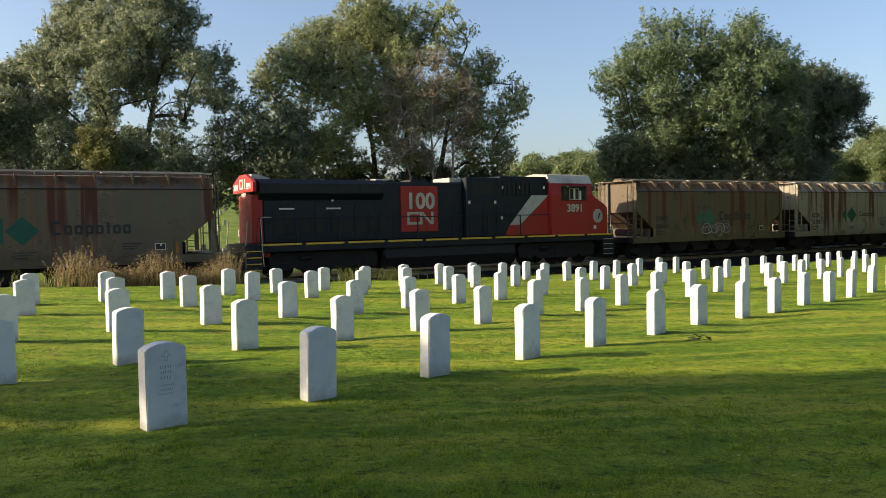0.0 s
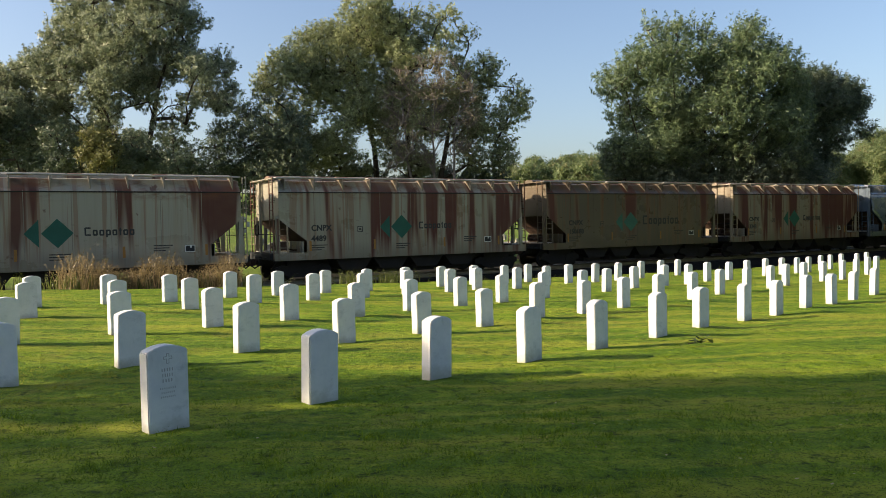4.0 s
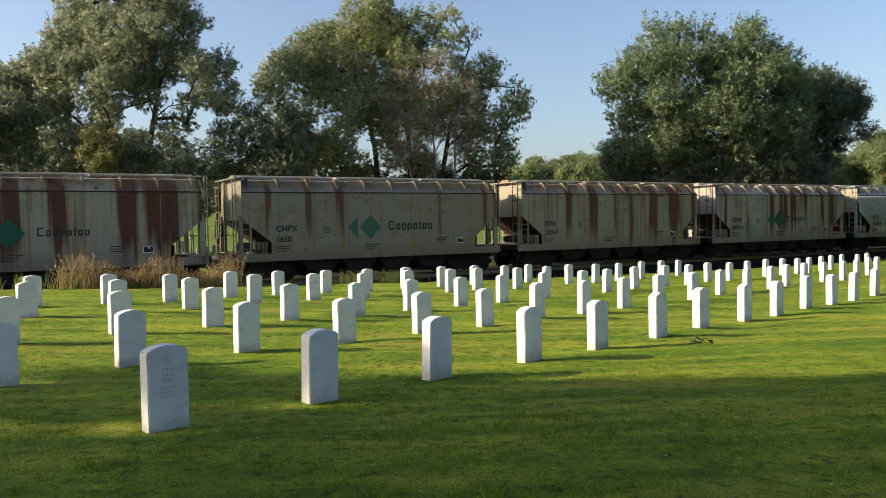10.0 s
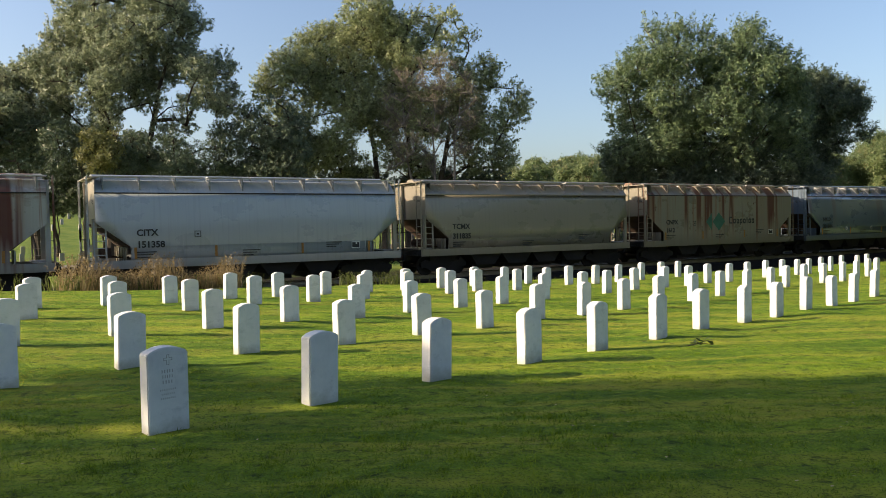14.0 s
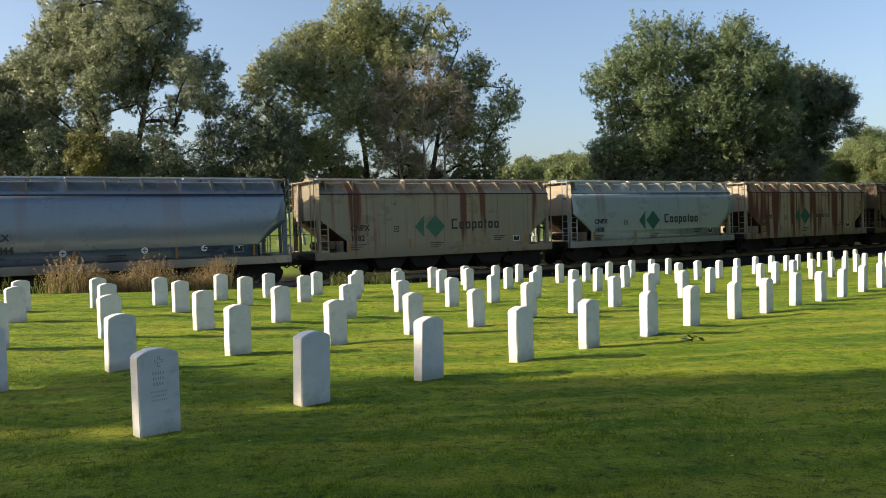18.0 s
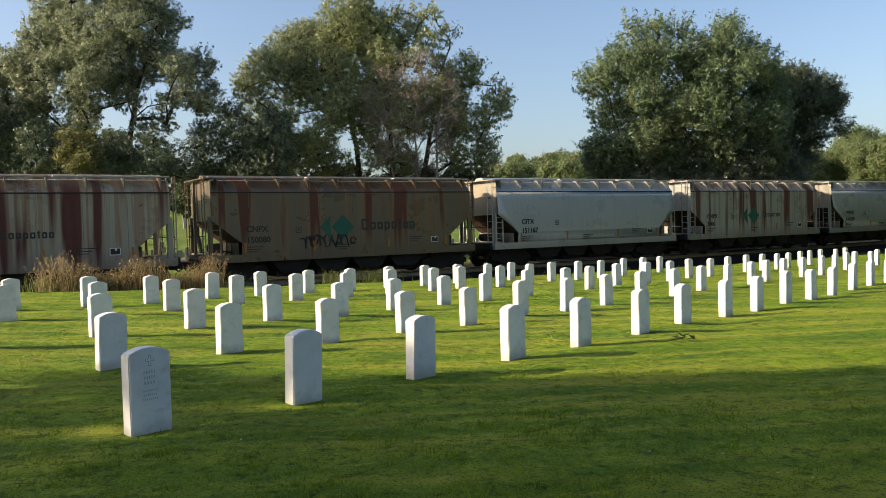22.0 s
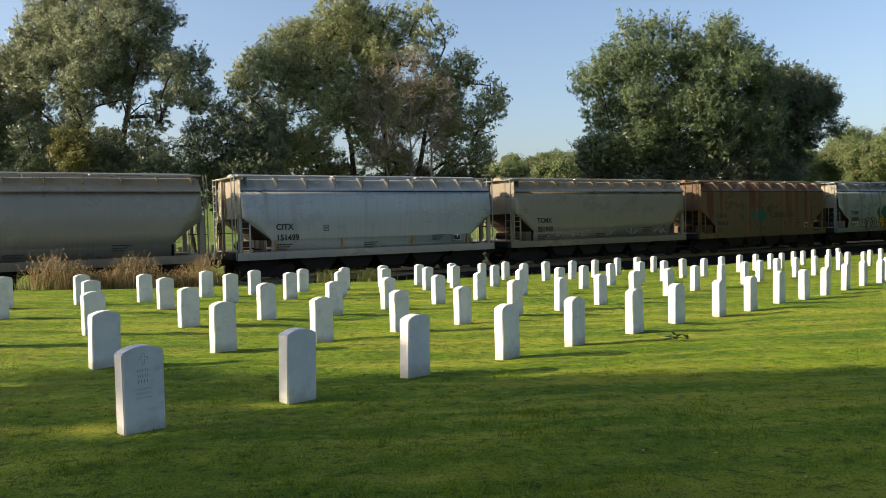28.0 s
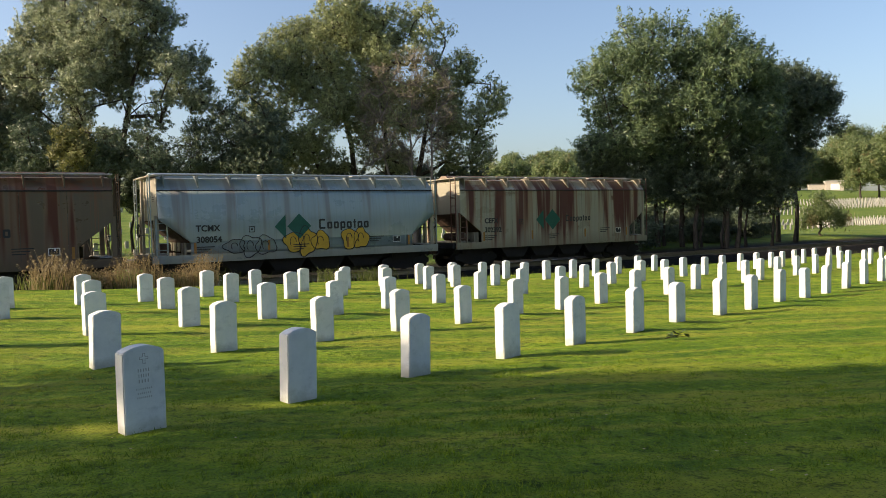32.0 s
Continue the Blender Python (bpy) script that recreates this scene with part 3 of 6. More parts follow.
    across(bm, [(-1.56, 2.72), (1.56, 2.72), (1.56, 3.88), (1.10, 4.37), (-1.10, 4.37), (-1.56, 3.88)], -0.02, 0.02)
    m["end"] = shared("end_sheet", bm)
    bm = bmesh.new()
    across(bm, [(-1.56, 2.72), (1.56, 2.72), (1.56, 4.36), (1.50, 4.42), (-1.50, 4.42), (-1.56, 4.36)], -0.02, 0.02)
    m["square_end"] = shared("end_sheet", bm)
    m["crosswalk"] = shared("roof_crosswalk", box(bmesh.new(), -0.24, 0.20, -1.56, 1.56, 4.47, 4.52, 0.01))
    bm = bmesh.new()
    for z, w in ((0.0, 0.34), (-0.07, 0.40), (-0.14, 0.30)):
        box(bm, -0.003, 0.0, -w / 2, w / 2, z, z + 0.03)
    m["end_card"] = shared("stencil_card", bm, BAR_INK)
    bm = bmesh.new()
    slab(bm, [(0.0, 2.74), (0.05, 2.78), (1.25, 1.80), (1.20, 1.76)], -1.55, 1.55)
    m["slope"] = shared("slope_sheet", bm)
    bm = bmesh.new()
    across(bm, [(-1.60, 0.95), (-1.60, 1.28), (-1.54, 1.28), (-1.54, 1.03), (-1.42, 1.03), (-1.42, 0.95)], -6.62, 6.62)
    m["sill"] = shared("side_sill", bm)
    bm = bmesh.new()
    box(bm, -6.9, 6.9, -0.32, 0.32, 0.72, 1.12)
    m["center_sill"] = shared("centre_sill", bm)
    bm = bmesh.new()
    for x in (0, 0.42):
        box(bm, x - 0.03, x + 0.03, -0.03, 0.03, 1.0, 2.76 if x == 0 else 2.5)
    for k in range(6):
        box(bm, 0, 0.42, -0.012, 0.012, 1.22 + 0.27 * k, 1.25 + 0.27 * k)
    m["ladder"] = shared("side_ladder", bm)
    bm = bmesh.new()
    for y in (-0.22, 0.22):
        box(bm, -0.02, 0.02, y - 0.02, y + 0.02, 1.0, 4.55)
    for k in range(9):
        box(bm, -0.012, 0.012, -0.22, 0.22, 1.25 + 0.37 * k, 1.28 + 0.37 * k)
    m["end_ladder"] = shared("end_ladder", bm)
    bm = bmesh.new()
    box(bm, -0.09, 0.09, -0.05, 0.05, 1.0, 2.9)
    m["post"] = shared("corner_post", bm)
    m["stanchion"] = shared("end_stanchion", across(bmesh.new(), [(-0.07, 1.0), (0.07, 1.0), (0.07, 4.42), (-0.07, 4.42)], -0.05, 0.05))
    bm = bmesh.new()
    slab(bm, [(-1.02, 1.25), (1.02, 1.25), (0.98, 1.0), (0.52, 0.42), (-0.52, 0.42), (-0.98, 1.0)], -1.35, 1.35)
    box(bm, -0.60, 0.60, -1.0, 1.0, 0.22, 0.45)
    m["outlet"] = shared("hopper_outlet", bm, TRUCK_IRON)
    bm = bmesh.new()
    box(bm, -0.75, 0.75, -0.06, 0.06, 0.2, 0.95)
    slab(bm, [(-1.28, 0.62), (-0.95, 0.74), (-0.42, 0.62), (-0.36, 0.36), (0.36, 0.36), (0.42, 0.62), (0.95, 0.74), (1.28, 0.62), (1.28, 0.40), (0.98, 0.36), (0.6, 0.18), (-0.6, 0.18), (-0.98, 0.36), (-1.28, 0.40)], -0.09, 0.09)
    m["frame"] = shared("side_frame", bm, TRUCK_IRON)
    bm = bmesh.new()
    for y in (-0.82, 0.69):
        disc(bm, 0, y, y + 0.13, 0, 0.46, 22)
        disc(bm, 0, y + (-0.03 if y < 0 else 0.13), y + (0.0 if y < 0 else 0.16), 0, 0.16, 10)
    disc(bm, 0, -1.0, 1.0, 0, 0.085, 8)
    for a in (0.0, 2.1, 4.2):
        box(bm, 0.22 * math.cos(a) - 0.06, 0.22 * math.cos(a) + 0.06, -0.86, -0.82, 0.22 * math.sin(a) - 0.06, 0.22 * math.sin(a) + 0.06)
    m["wheelset"] = shared("wheelset", bm, TRUCK_IRON)
    bm = bmesh.new()
    box(bm, -0.42, 0.34, -0.11, 0.11, 0.76, 1.0, 0.02)
    box(bm, -0.62, -0.42, -0.19, 0.16, 0.73, 1.03, 0.03)
    m["coupler"] = shared("coupler", bm, RUSTY_STEEL)
    bm = bmesh.new()
    ring = [(0, 0.28 * math.cos(a), 0.28 * math.sin(a)) for a in (2 * math.pi * i / 14 for i in range(15))]
    tube(bm, ring, 0.02, 5)
    box(bm, -0.01, 0.01, -0.27, 0.27, -0.015, 0.015)
    box(bm, -0.01, 0.01, -0.015, 0.015, -0.27, 0.27)
    m["brake_wheel"] = shared("brake_wheel", bm, BLACK_STEEL)
    bm = bmesh.new()
    tube(bm, ((-0.45, 0, 0), (0.45, 0, 0)), 0.2, 12)
    m["tank"] = shared("air_tank", bm, RUSTY_STEEL)
    bm = bmesh.new()
    tube(bm, ((-0.0, -1.5, 0.0), (0.0, 1.5, 0.0)), 0.022, 5)
    m["grab"] = shared("grab_iron", bm, BLACK_STEEL)
    s = 0.55
    m["diamond"] = shared("diamond", slab(bmesh.new(), [(-s, 0), (0, -s), (s, 0), (0, s)], -0.003, 0.0), TEAL)
    m["arrow"] = shared("triangle", slab(bmesh.new(), [(-0.5, 0), (0, -0.52), (0, 0.52)], -0.003, 0.0), TEAL)
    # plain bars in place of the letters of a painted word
    for n, (wide, low, high) in enumerate(((0.22, 0, 0.30), (0.165, 0, 0.21), (0.165, -0.08, 0.21), (0.10, 0, 0.27))):
        bm = bmesh.new()
        t = 0.055
        if n == 3:
            box(bm, 0.025, 0.075, -0.003, 0.0, low, high)
            box(bm, 0.0, 0.10, -0.0035, 0.0, 0.165, 0.205)
        else:
            box(bm, 0.0, t, -0.003, 0.0, low + 0.02, high - 0.02)
            box(bm, 0.02, wide - 0.02, -0.0035, 0.0, high - t, high)
            box(bm, 0.02, wide - 0.02, -0.0035, 0.0, max(low, 0), max(low, 0) + t)
            if n:
                box(bm, wide - t, wide, -0.003, 0.0, 0.02, high - 0.02)
        m["bar", n] = shared("letter_bar", bm, BAR_INK)
    for k, wide in enumerate((0.74, 0.60, 0.46)):
        m["print", k] = shared("small_print", box(bmesh.new(), 0.0, wide, -0.003, 0.0, -0.1 * k, -0.1 * k + 0.038), BAR_INK)
    m["marker"] = shared("reflector", box(bmesh.new(), -0.05, 0.05, -0.006, 0.0, -0.22, 0.22), ORANGE)
    bm = bmesh.new()
    box(bm, -0.2, 0.2, -0.004, 0.0, -0.14, 0.14)
    m["placard"] = shared("stencil_box", bm, LETTER_WHITE)
    box_in = bmesh.new()
    slab(box_in, [(-0.175, -0.115), (0.175, -0.115), (0.175, 0.115), (0.06, 0.115), (0.06, 0.03), (0.0, 0.03), (0.0, 0.115), (-0.175, 0.115)], -0.007, -0.0045)
    m["placard_face"] = shared("stencil_face", box_in, LETTER_BLACK)
    return m


def slab_eave():
    bm = bmesh.new()
    across(bm, [(-1.60, 3.90), (-1.12, 4.40), (-1.10, 4.38), (-1.575, 3.88)], -6.4, 6.4)
    return bm


CM = car_meshes()
WHEELSETS = []
# dark tone with the shade of undersides and recesses put into the colour
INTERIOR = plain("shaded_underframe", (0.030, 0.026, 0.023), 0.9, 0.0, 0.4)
SPRAY_WHITE = plain("white_spray_paint", (0.40, 0.40, 0.38), 0.6)
SPRAY_YELLOW = plain("yellow_spray_paint", (0.60, 0.36, 0.03), 0.5)
SPRAY_BLACK = plain("black_spray_paint", (0.015, 0.016, 0.02), 0.5)


def squiggle(car, x, z, wide, high, seed, material, label, fill=None):
    """Sprayed bubble outlines on a car side, one overlapping the next."""
    n = max(2, int(wide / 0.55))
    for k in range(n):
        cx = x + wide * (k + 0.5) / n
        tall = high * (0.5 + 0.12 * math.sin(seed + 2.3 * k))

        def rim(a):
            r = 1 + 0.13 * math.sin(3 * a + k * 2.1 + seed) + 0.08 * math.sin(5 * a + seed)
            return cx + wide / n * 0.68 * r * math.cos(a), z + tall * r * math.sin(a)

        bm = bmesh.new()
        tube(bm, [(rim(0.23 * i)[0], -1.606 - 0.002 * k, rim(0.23 * i)[1]) for i in range(28)], 0.020, 4)
        tube(bm, [(cx - 0.02 + 0.14 * math.cos(a), -1.606 - 0.002 * k, z + 0.5 * tall * math.sin(a)) for a in (0.4 * i for i in range(11))], 0.018, 4)
        part("sprayed_tag", bm, material, car, label)
        if fill:
            part("sprayed_fill", slab(bmesh.new(), [rim(2 * math.pi * i / 22) for i in range(22)], -1.6035 - 0.002 * k, -1.601), fill, car, "yellow sprayed filling")


WORD_SIZE = {"1650": 1.4, "1612": 1.4, "308054": 1.48, "150623": 1.5}


def hopper_car(mark, number, paint, label, logo=1, rounded=False, roof=None, bracket=None, extras=(), colour_big=False, ends=None, swollen=False):
    """A covered hopper car with its middle at the origin, rails at z = 0, near side at y = -1.6."""
    car = tagged(new("hopper_car"), label, "freight car", "cars of the train")
    I = Matrix.Identity(4)
    flip = pose(0, 0, 0, 0, 0, 180)
    T = Matrix.Translation
    roof = roof or paint
    ends = ends or paint
    bracket = bracket or paint
    for turn in (I, flip):
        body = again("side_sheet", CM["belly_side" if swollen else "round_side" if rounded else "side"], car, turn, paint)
        again("eave_sheet", CM["eave"], car, turn, roof)
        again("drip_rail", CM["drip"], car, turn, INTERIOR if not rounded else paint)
        again("side_sill", CM["sill"], car, turn @ T((0, -0.09 if swollen else 0, 0)), paint)
        if not rounded and not swollen:
            for k in range(7):
                z = 2.61
                again("seam_strip", CM["seam"], body, T((-4.8 + 1.6 * k, -1.602, z)), paint)
        if swollen and mark != "NKLX":
            for k in range(7):
                again("seam_strip", CM["belly_seam"], body, T((-4.8 + 1.6 * k, 0, 0)), paint)
        again("end_sill", CM["end_sill"], car, turn @ T((-6.62, 0, 1.14)))
        again("end_platform", CM["platform"], car, turn @ T((-6.2, 0, 1.31)), GREY_STEEL)
        again("air_hose", CM["hose"], car, turn @ T((-6.8, 0, 1.0)))
        again("uncoupling_lever", CM["lever"], car, turn @ T((-6.82, 0, 1.05)))
        for k in range(3):
            again("running_board", CM["board"], car, turn @ T((-4.35 + 4.35 * k, -1.30, 4.53 + 0.012 * (k % 2))), GREY_STEEL)
        for k in range(10):
            again("bracket", CM["bracket"], car, turn @ T((-6.1 + 1.355 * k, -1.44, 4.33)) @ Matrix.Diagonal((0.5, 0.9, 0.7, 1) if rounded else (1, 1, 1, 1)), bracket)
        # an end: sheet, slope, posts, ladders
        again("end_sheet", CM["end" if turn is flip else "square_end"], car, turn @ T((-6.38, 0, 0)), ends)
        if turn is I:
            again("roof_crosswalk", CM["crosswalk"], car, T((-6.42, 0, 0)), ends)
            again("stencil_card", CM["end_card"], car, T((-6.405, -0.95, 3.62)))
        again("hopper_bulkhead", CM["bulkhead"], car, turn @ T((-5.30, 0, 0)), ends)
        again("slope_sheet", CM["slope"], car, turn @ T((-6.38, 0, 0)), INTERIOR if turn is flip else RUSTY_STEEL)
        for y in (-1.45, 1.45):
            again("corner_post", CM["post"], car, turn @ T((-6.42, y, 0)), ends)
        again("end_stanchion", CM["stanchion"], car, turn @ T((-6.50, 0.65, 0)), ends)
        for y in (-1.33, 1.33):
            again("end_ladder", CM["end_ladder"], car, turn @ T((-6.64, y, 0)), paint)
        again("side_ladder", CM["ladder"], car, turn @ T((-6.45, -1.57, 0)), paint)
        for z in (1.25, 2.1):
            again("grab_iron", CM["grab"], car, turn @ T((-6.6, 0, z)))
        again("coupler", CM["coupler"], car, turn @ T((-6.8, 0, 0)))
        bogie = new("bogie")
        bogie.parent = car
        bogie.matrix_basis = turn @ T((-5.15, 0, 0))
        for y in (-1.0, 1.0):
            again("side_frame", CM["frame"], bogie, T((0, y, 0)))
        for x in (-0.89, 0.89):
            WHEELSETS.append(again("wheelset", CM["wheelset"], bogie, T((x, 0, 0.46))))
    again("roof", CM["roof"], car, I, roof)
    for k in range(4):
        again("trough_hatch", CM["hatch"], car, T((-4.8 + 3.2 * k, 0, 0)), roof)
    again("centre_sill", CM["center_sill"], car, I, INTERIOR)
    for k in range(4):
        again("hopper_outlet", CM["outlet"], car, T((-2.85 + 1.9 * k, 0, 0)))
    again("air_tank", CM["tank"], car, T((-5.9, 0.1, 1.55)) @ pose(0, 0, 0, 0, 0, 90))
    again("control_valve", CM["valve"], car, T((-6.0, -0.85, 1.58)))
    again("brake_pipe", CM["pipe"], car, T((-6.3, -0.2, 1.45)))
    again("brake_wheel", CM["brake_wheel"], car, T((-6.72, 0.5, 2.3)))
    y = -1.613 - BELLY if swollen else -1.604 if not rounded else -1.645
    if mark:
        again("reporting_mark", lettering(mark, 0.35), car, T((-4.95, y, 2.22)), LETTER_BLACK)
        again("car_number", lettering(number, 0.35), car, T((-4.95, y, 1.76)), LETTER_BLACK)
    for x, z in ((-4.95, 1.56), (2.9, 1.75), (-0.8, 1.52)):
        for k in range(3):
            again("small_print", CM["print", k], car, T((x, y + 0.002, z)))
    if logo:
        shade = TEAL if logo == 1 else TEAL_FADED
        again("diamond", CM["diamond"], car, T((-0.5, y, 2.33)), shade)
        again("triangle", CM["arrow"], car, T((-1.12, y, 2.33)), shade)
        big = WORD_SIZE.get(number, 1.7 if logo == 2 or colour_big else 1.08)
        x = 0.42
        for n, wide in ((0, 0.21), (1, 0.16), (1, 0.16), (2, 0.16), (1, 0.16), (3, 0.09), (1, 0.16), (1, 0.16)):
            again("letter_bar", CM["bar", n], car, T((x, y, 2.3 - 0.08 * big)) @ Matrix.Diagonal((big, 1, big, 1)))
            x += (wide + 0.055) * big
    if not rounded and mark != "NKLX":
        again("stencil_square", CM["square"], car, T((-2.75, y, 2.12)))
    if not rounded:
        pl = again("stencil_box", CM["placard"], car, T((4.3, y, 1.62)))
        again("stencil_face", CM["placard_face"], pl, I)
        for x in (-5.0, -1.9, 1.8, 4.95):
            again("reflector", CM["marker"], car, T((x, y, 1.55)))
    for what in extras:
        what(car)
    if swollen:
        for ob in car.children:
            if ob.name.startswith(("round_mark", "sprayed")):
                ob.matrix_basis = T((0, -BELLY, 0))
    return car


# GREY and LIGHTBLUE lean bluer, skylight on the shaded sides put into the colour
CREAM, TAN, PALE, BLUE, GREY, BEIGE = (0.41, 0.385, 0.31), (0.155, 0.125, 0.092), (0.43, 0.445, 0.43), (0.105, 0.16, 0.235), (0.39, 0.43, 0.46), (0.31, 0.285, 0.235)
LIGHTBLUE = (0.30, 0.385, 0.42)


def ringed_cross(car):
    """Small round white markings with a dark cross along the side."""
    for x in (-2.3, 0.6, 2.9):
        bm = bmesh.new()
        slab(bm, [(x + 0.13 * math.cos(a), 1.7 + 0.13 * math.sin(a)) for a in (2 * math.pi * i / 12 for i in range(12))], -1.605, -1.602)
        ring = part("round_mark", bm, LETTER_WHITE, car, "round white stencil with a dark cross")
        bm = bmesh.new()
        box(bm, x - 0.08, x + 0.08, -1.608, -1.606, 1.685, 1.715)
        box(bm, x - 0.015, x + 0.015, -1.608, -1.606, 1.62, 1.78)
        part("cross", bm, LETTER_BLACK, ring)


def scribble(car, x, z, wide, high, seed, material, label, thick=0.012, strokes=5):
    """Quick spiky spray strokes, crossing one another, with a loose ring at the end."""
    rng = random.Random(seed)
    bm = bmesh.new()
    for k in range(strokes):
        pts, px = [], x + wide * k / strokes * 0.8
        for i in range(5):
            pts.append((px + rng.uniform(-0.06, 0.06), -1.606, z + high * rng.uniform(-0.5, 0.5)))
            px += wide / strokes * rng.uniform(0.15, 0.5)
        tube(bm, pts, thick, 4)
    c = x + wide * 0.92
    tube(bm, [(c + 0.13 * math.cos(a), -1.606, z + 0.13 * math.sin(a)) for a in (0.5 * i for i in range(12))], thick, 4)
    return part("sprayed_tag", bm, material, car, label)


def tag_white(car):
    squiggle(car, -1.0, 1.65, 2.3, 0.6, 3, SPRAY_WHITE, "white sprayed outline lettering")


def tag_dark(car):
    scribble(car, -2.6, 1.72, 2.8, 0.62, 5, SPRAY_BLACK, "bold dark sprayed scrawl", 0.042, 8)


def tag_rows(car):
    for k in range(5):
        scribble(car, -4.6 + 2.05 * k, 1.62, 1.25, 0.42, 7 + k, SPRAY_WHITE, "faint white sprayed scrawl", 0.011, 6)


def tag_yellow(car):
    squiggle(car, -3.7, 1.56, 2.0, 0.75, 11, SPRAY_BLACK, "black sprayed outline")
    squiggle(car, -1.1, 1.66, 1.9, 1.0, 12, SPRAY_BLACK, "black sprayed outline", SPRAY_YELLOW)
    squiggle(car, 1.6, 1.72, 1.15, 0.85, 13, SPRAY_BLACK, "black sprayed outline", SPRAY_YELLOW)


# mark, number, colour, rust, dirt, redness, logo, rounded, extras, label
CARS = (
    ("CNPX", "", TAN, 0.35, 0.9, 0.5, 1, 0, (), "grimy tan covered hopper car with a green diamond"),
    ("CNPX", "150465", TAN, 0.45, 0.9, 0.3, 2, 0, (tag_white,), "dirty tan covered hopper car with white graffiti"),
    ("CITX", "151921", CREAM, 0.62, 0.25, 0.7, 1, 0, (), "off-white covered hopper car with rust streaks"),
    ("CNPX", "4489", CREAM, 0.75, 0.5, 0.7, 1, 0, (), "cream covered hopper car heavily streaked with rust"),
    ("CNPX", "150183", TAN, 0.45, 0.9, 0.3, 2, 0, (), "dirty brown-tan covered hopper car with a green diamond"),
    ("CNPX", "3343", (0.36, 0.31, 0.24), 0.85, 0.6, 1.0, 1, 0, (), "cream covered hopper car almost covered by red rust"),
    ("NKLX", "202042", BLUE, 0.05, 0.08, 0.2, 0, 0, (ringed_cross,), "plain blue-grey covered hopper car, fairly clean"),
    ("CEFX", "302645", CREAM, 0.7, 0.25, 0.8, 1, 0, (), "cream covered hopper car with dark rust streaks"),
    ("CNPX", "1650", BEIGE, 0.3, 0.5, 0.4, 2, 0, (), "beige covered hopper car with faded green diamonds"),
    ("ITFX", "33247", CREAM, 0.6, 0.4, 0.2, 0, 0, (), "cream covered hopper car with orange rust streaks"),
    ("CEFX", "302313", PALE, 0.62, 0.25, 0.9, 1, 0, (), "off-white covered hopper car with red rust runs"),
    ("CITX", "151358", GREY, 0.0, 0.1, 0.2, 0, 0, (), "clean pale grey covered hopper car"),
    ("TCMX", "311835", BEIGE, 0.0, 0.35, 0.2, 0, 1, (), "beige round-sided covered hopper car"),
    ("CNPX", "1612", BEIGE, 0.35, 0.5, 0.3, 2, 0, (), "beige covered hopper car with faded green diamonds"),
)
CARS += (
    ("NKLX", "201844", BLUE, 0.08, 0.08, 0.2, 0, 0, (ringed_cross,), "plain blue-grey covered hopper car"),
    ("CNPX", "1182", BEIGE, 0.38, 0.35, 0.3, 2, 0, (), "beige covered hopper car with light rust streaks"),
    ("CNPX", "1438", LIGHTBLUE, 0.1, 0.2, 0.2, 1, 0, (), "pale blue-grey covered hopper car with green diamonds"),
    ("CNPX", "4395", CREAM, 0.78, 0.3, 1.0, 1, 0, (), "cream covered hopper car with broad red rust streaks"),
    ("CNPX", "150080", TAN, 0.55, 0.8, 0.4, 1, 0, (tag_dark,), "brown-stained covered hopper car with dark graffiti"),
    ("CITX", "151167", GREY, 0.0, 0.12, 0.2, 0, 0, (), "clean pale grey covered hopper car"),
    ("CNPX", "3606", PALE, 0.58, 0.3, 0.8, 1, 0, (), "off-white covered hopper car with thin rust streaks"),
    ("WFRX", "414230", GREY, 0.05, 0.2, 0.2, 0, 0, (), "light grey covered hopper car"),
    ("TCMX", "313556", BEIGE, 0.05, 0.35, 0.2, 0, 1, (), "beige round-sided covered hopper car"),
    ("CITX", "151499", GREY, 0.1, 0.2, 0.2, 0, 0, (), "light grey covered hopper car"),
    ("TCMX", "321910", BEIGE, 0.0, 0.4, 0.2, 0, 1, (tag_rows,), "beige round-sided covered hopper car with faint graffiti"),
    ("CNPX", "150623", (0.145, 0.102, 0.07), 0.4, 0.9, 0.3, 1, 0, (), "brown covered hopper car with green diamonds"),
    ("TCMX", "308054", LIGHTBLUE, 0.12, 0.2, 0.4, 1, 0, (tag_yellow,), "pale blue covered hopper car with yellow graffiti"),
    ("CEFX", "302392", CREAM, 0.66, 0.2, 1.0, 1, 0, (), "cream covered hopper car with red rust streaks"),
)


END_PAINT = {}


def plain_paint(colour):
    """Dusty paint for car ends."""
    if colour not in END_PAINT:
        END_PAINT[colour] = rail_paint("car_end_paint", tuple(c * 1.05 for c in colour), 0.0, 0.35, 3.0)
    return END_PAINT[colour]


def make_cars():
    made = []
    for k, (mark, number, colour, rust, dirt, red, logo, rounded, extras, label) in enumerate(CARS):
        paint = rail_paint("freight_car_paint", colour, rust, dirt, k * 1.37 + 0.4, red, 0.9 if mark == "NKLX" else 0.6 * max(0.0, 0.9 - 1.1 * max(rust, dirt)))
        # blue and grey cars get cream ends: the sun's warmth is put into the paint
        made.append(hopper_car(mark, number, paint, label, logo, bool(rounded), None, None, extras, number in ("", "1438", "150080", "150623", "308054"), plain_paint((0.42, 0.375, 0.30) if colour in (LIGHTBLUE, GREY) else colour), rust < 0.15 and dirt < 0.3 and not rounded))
    return made


TRAIN_CARS = make_cars()


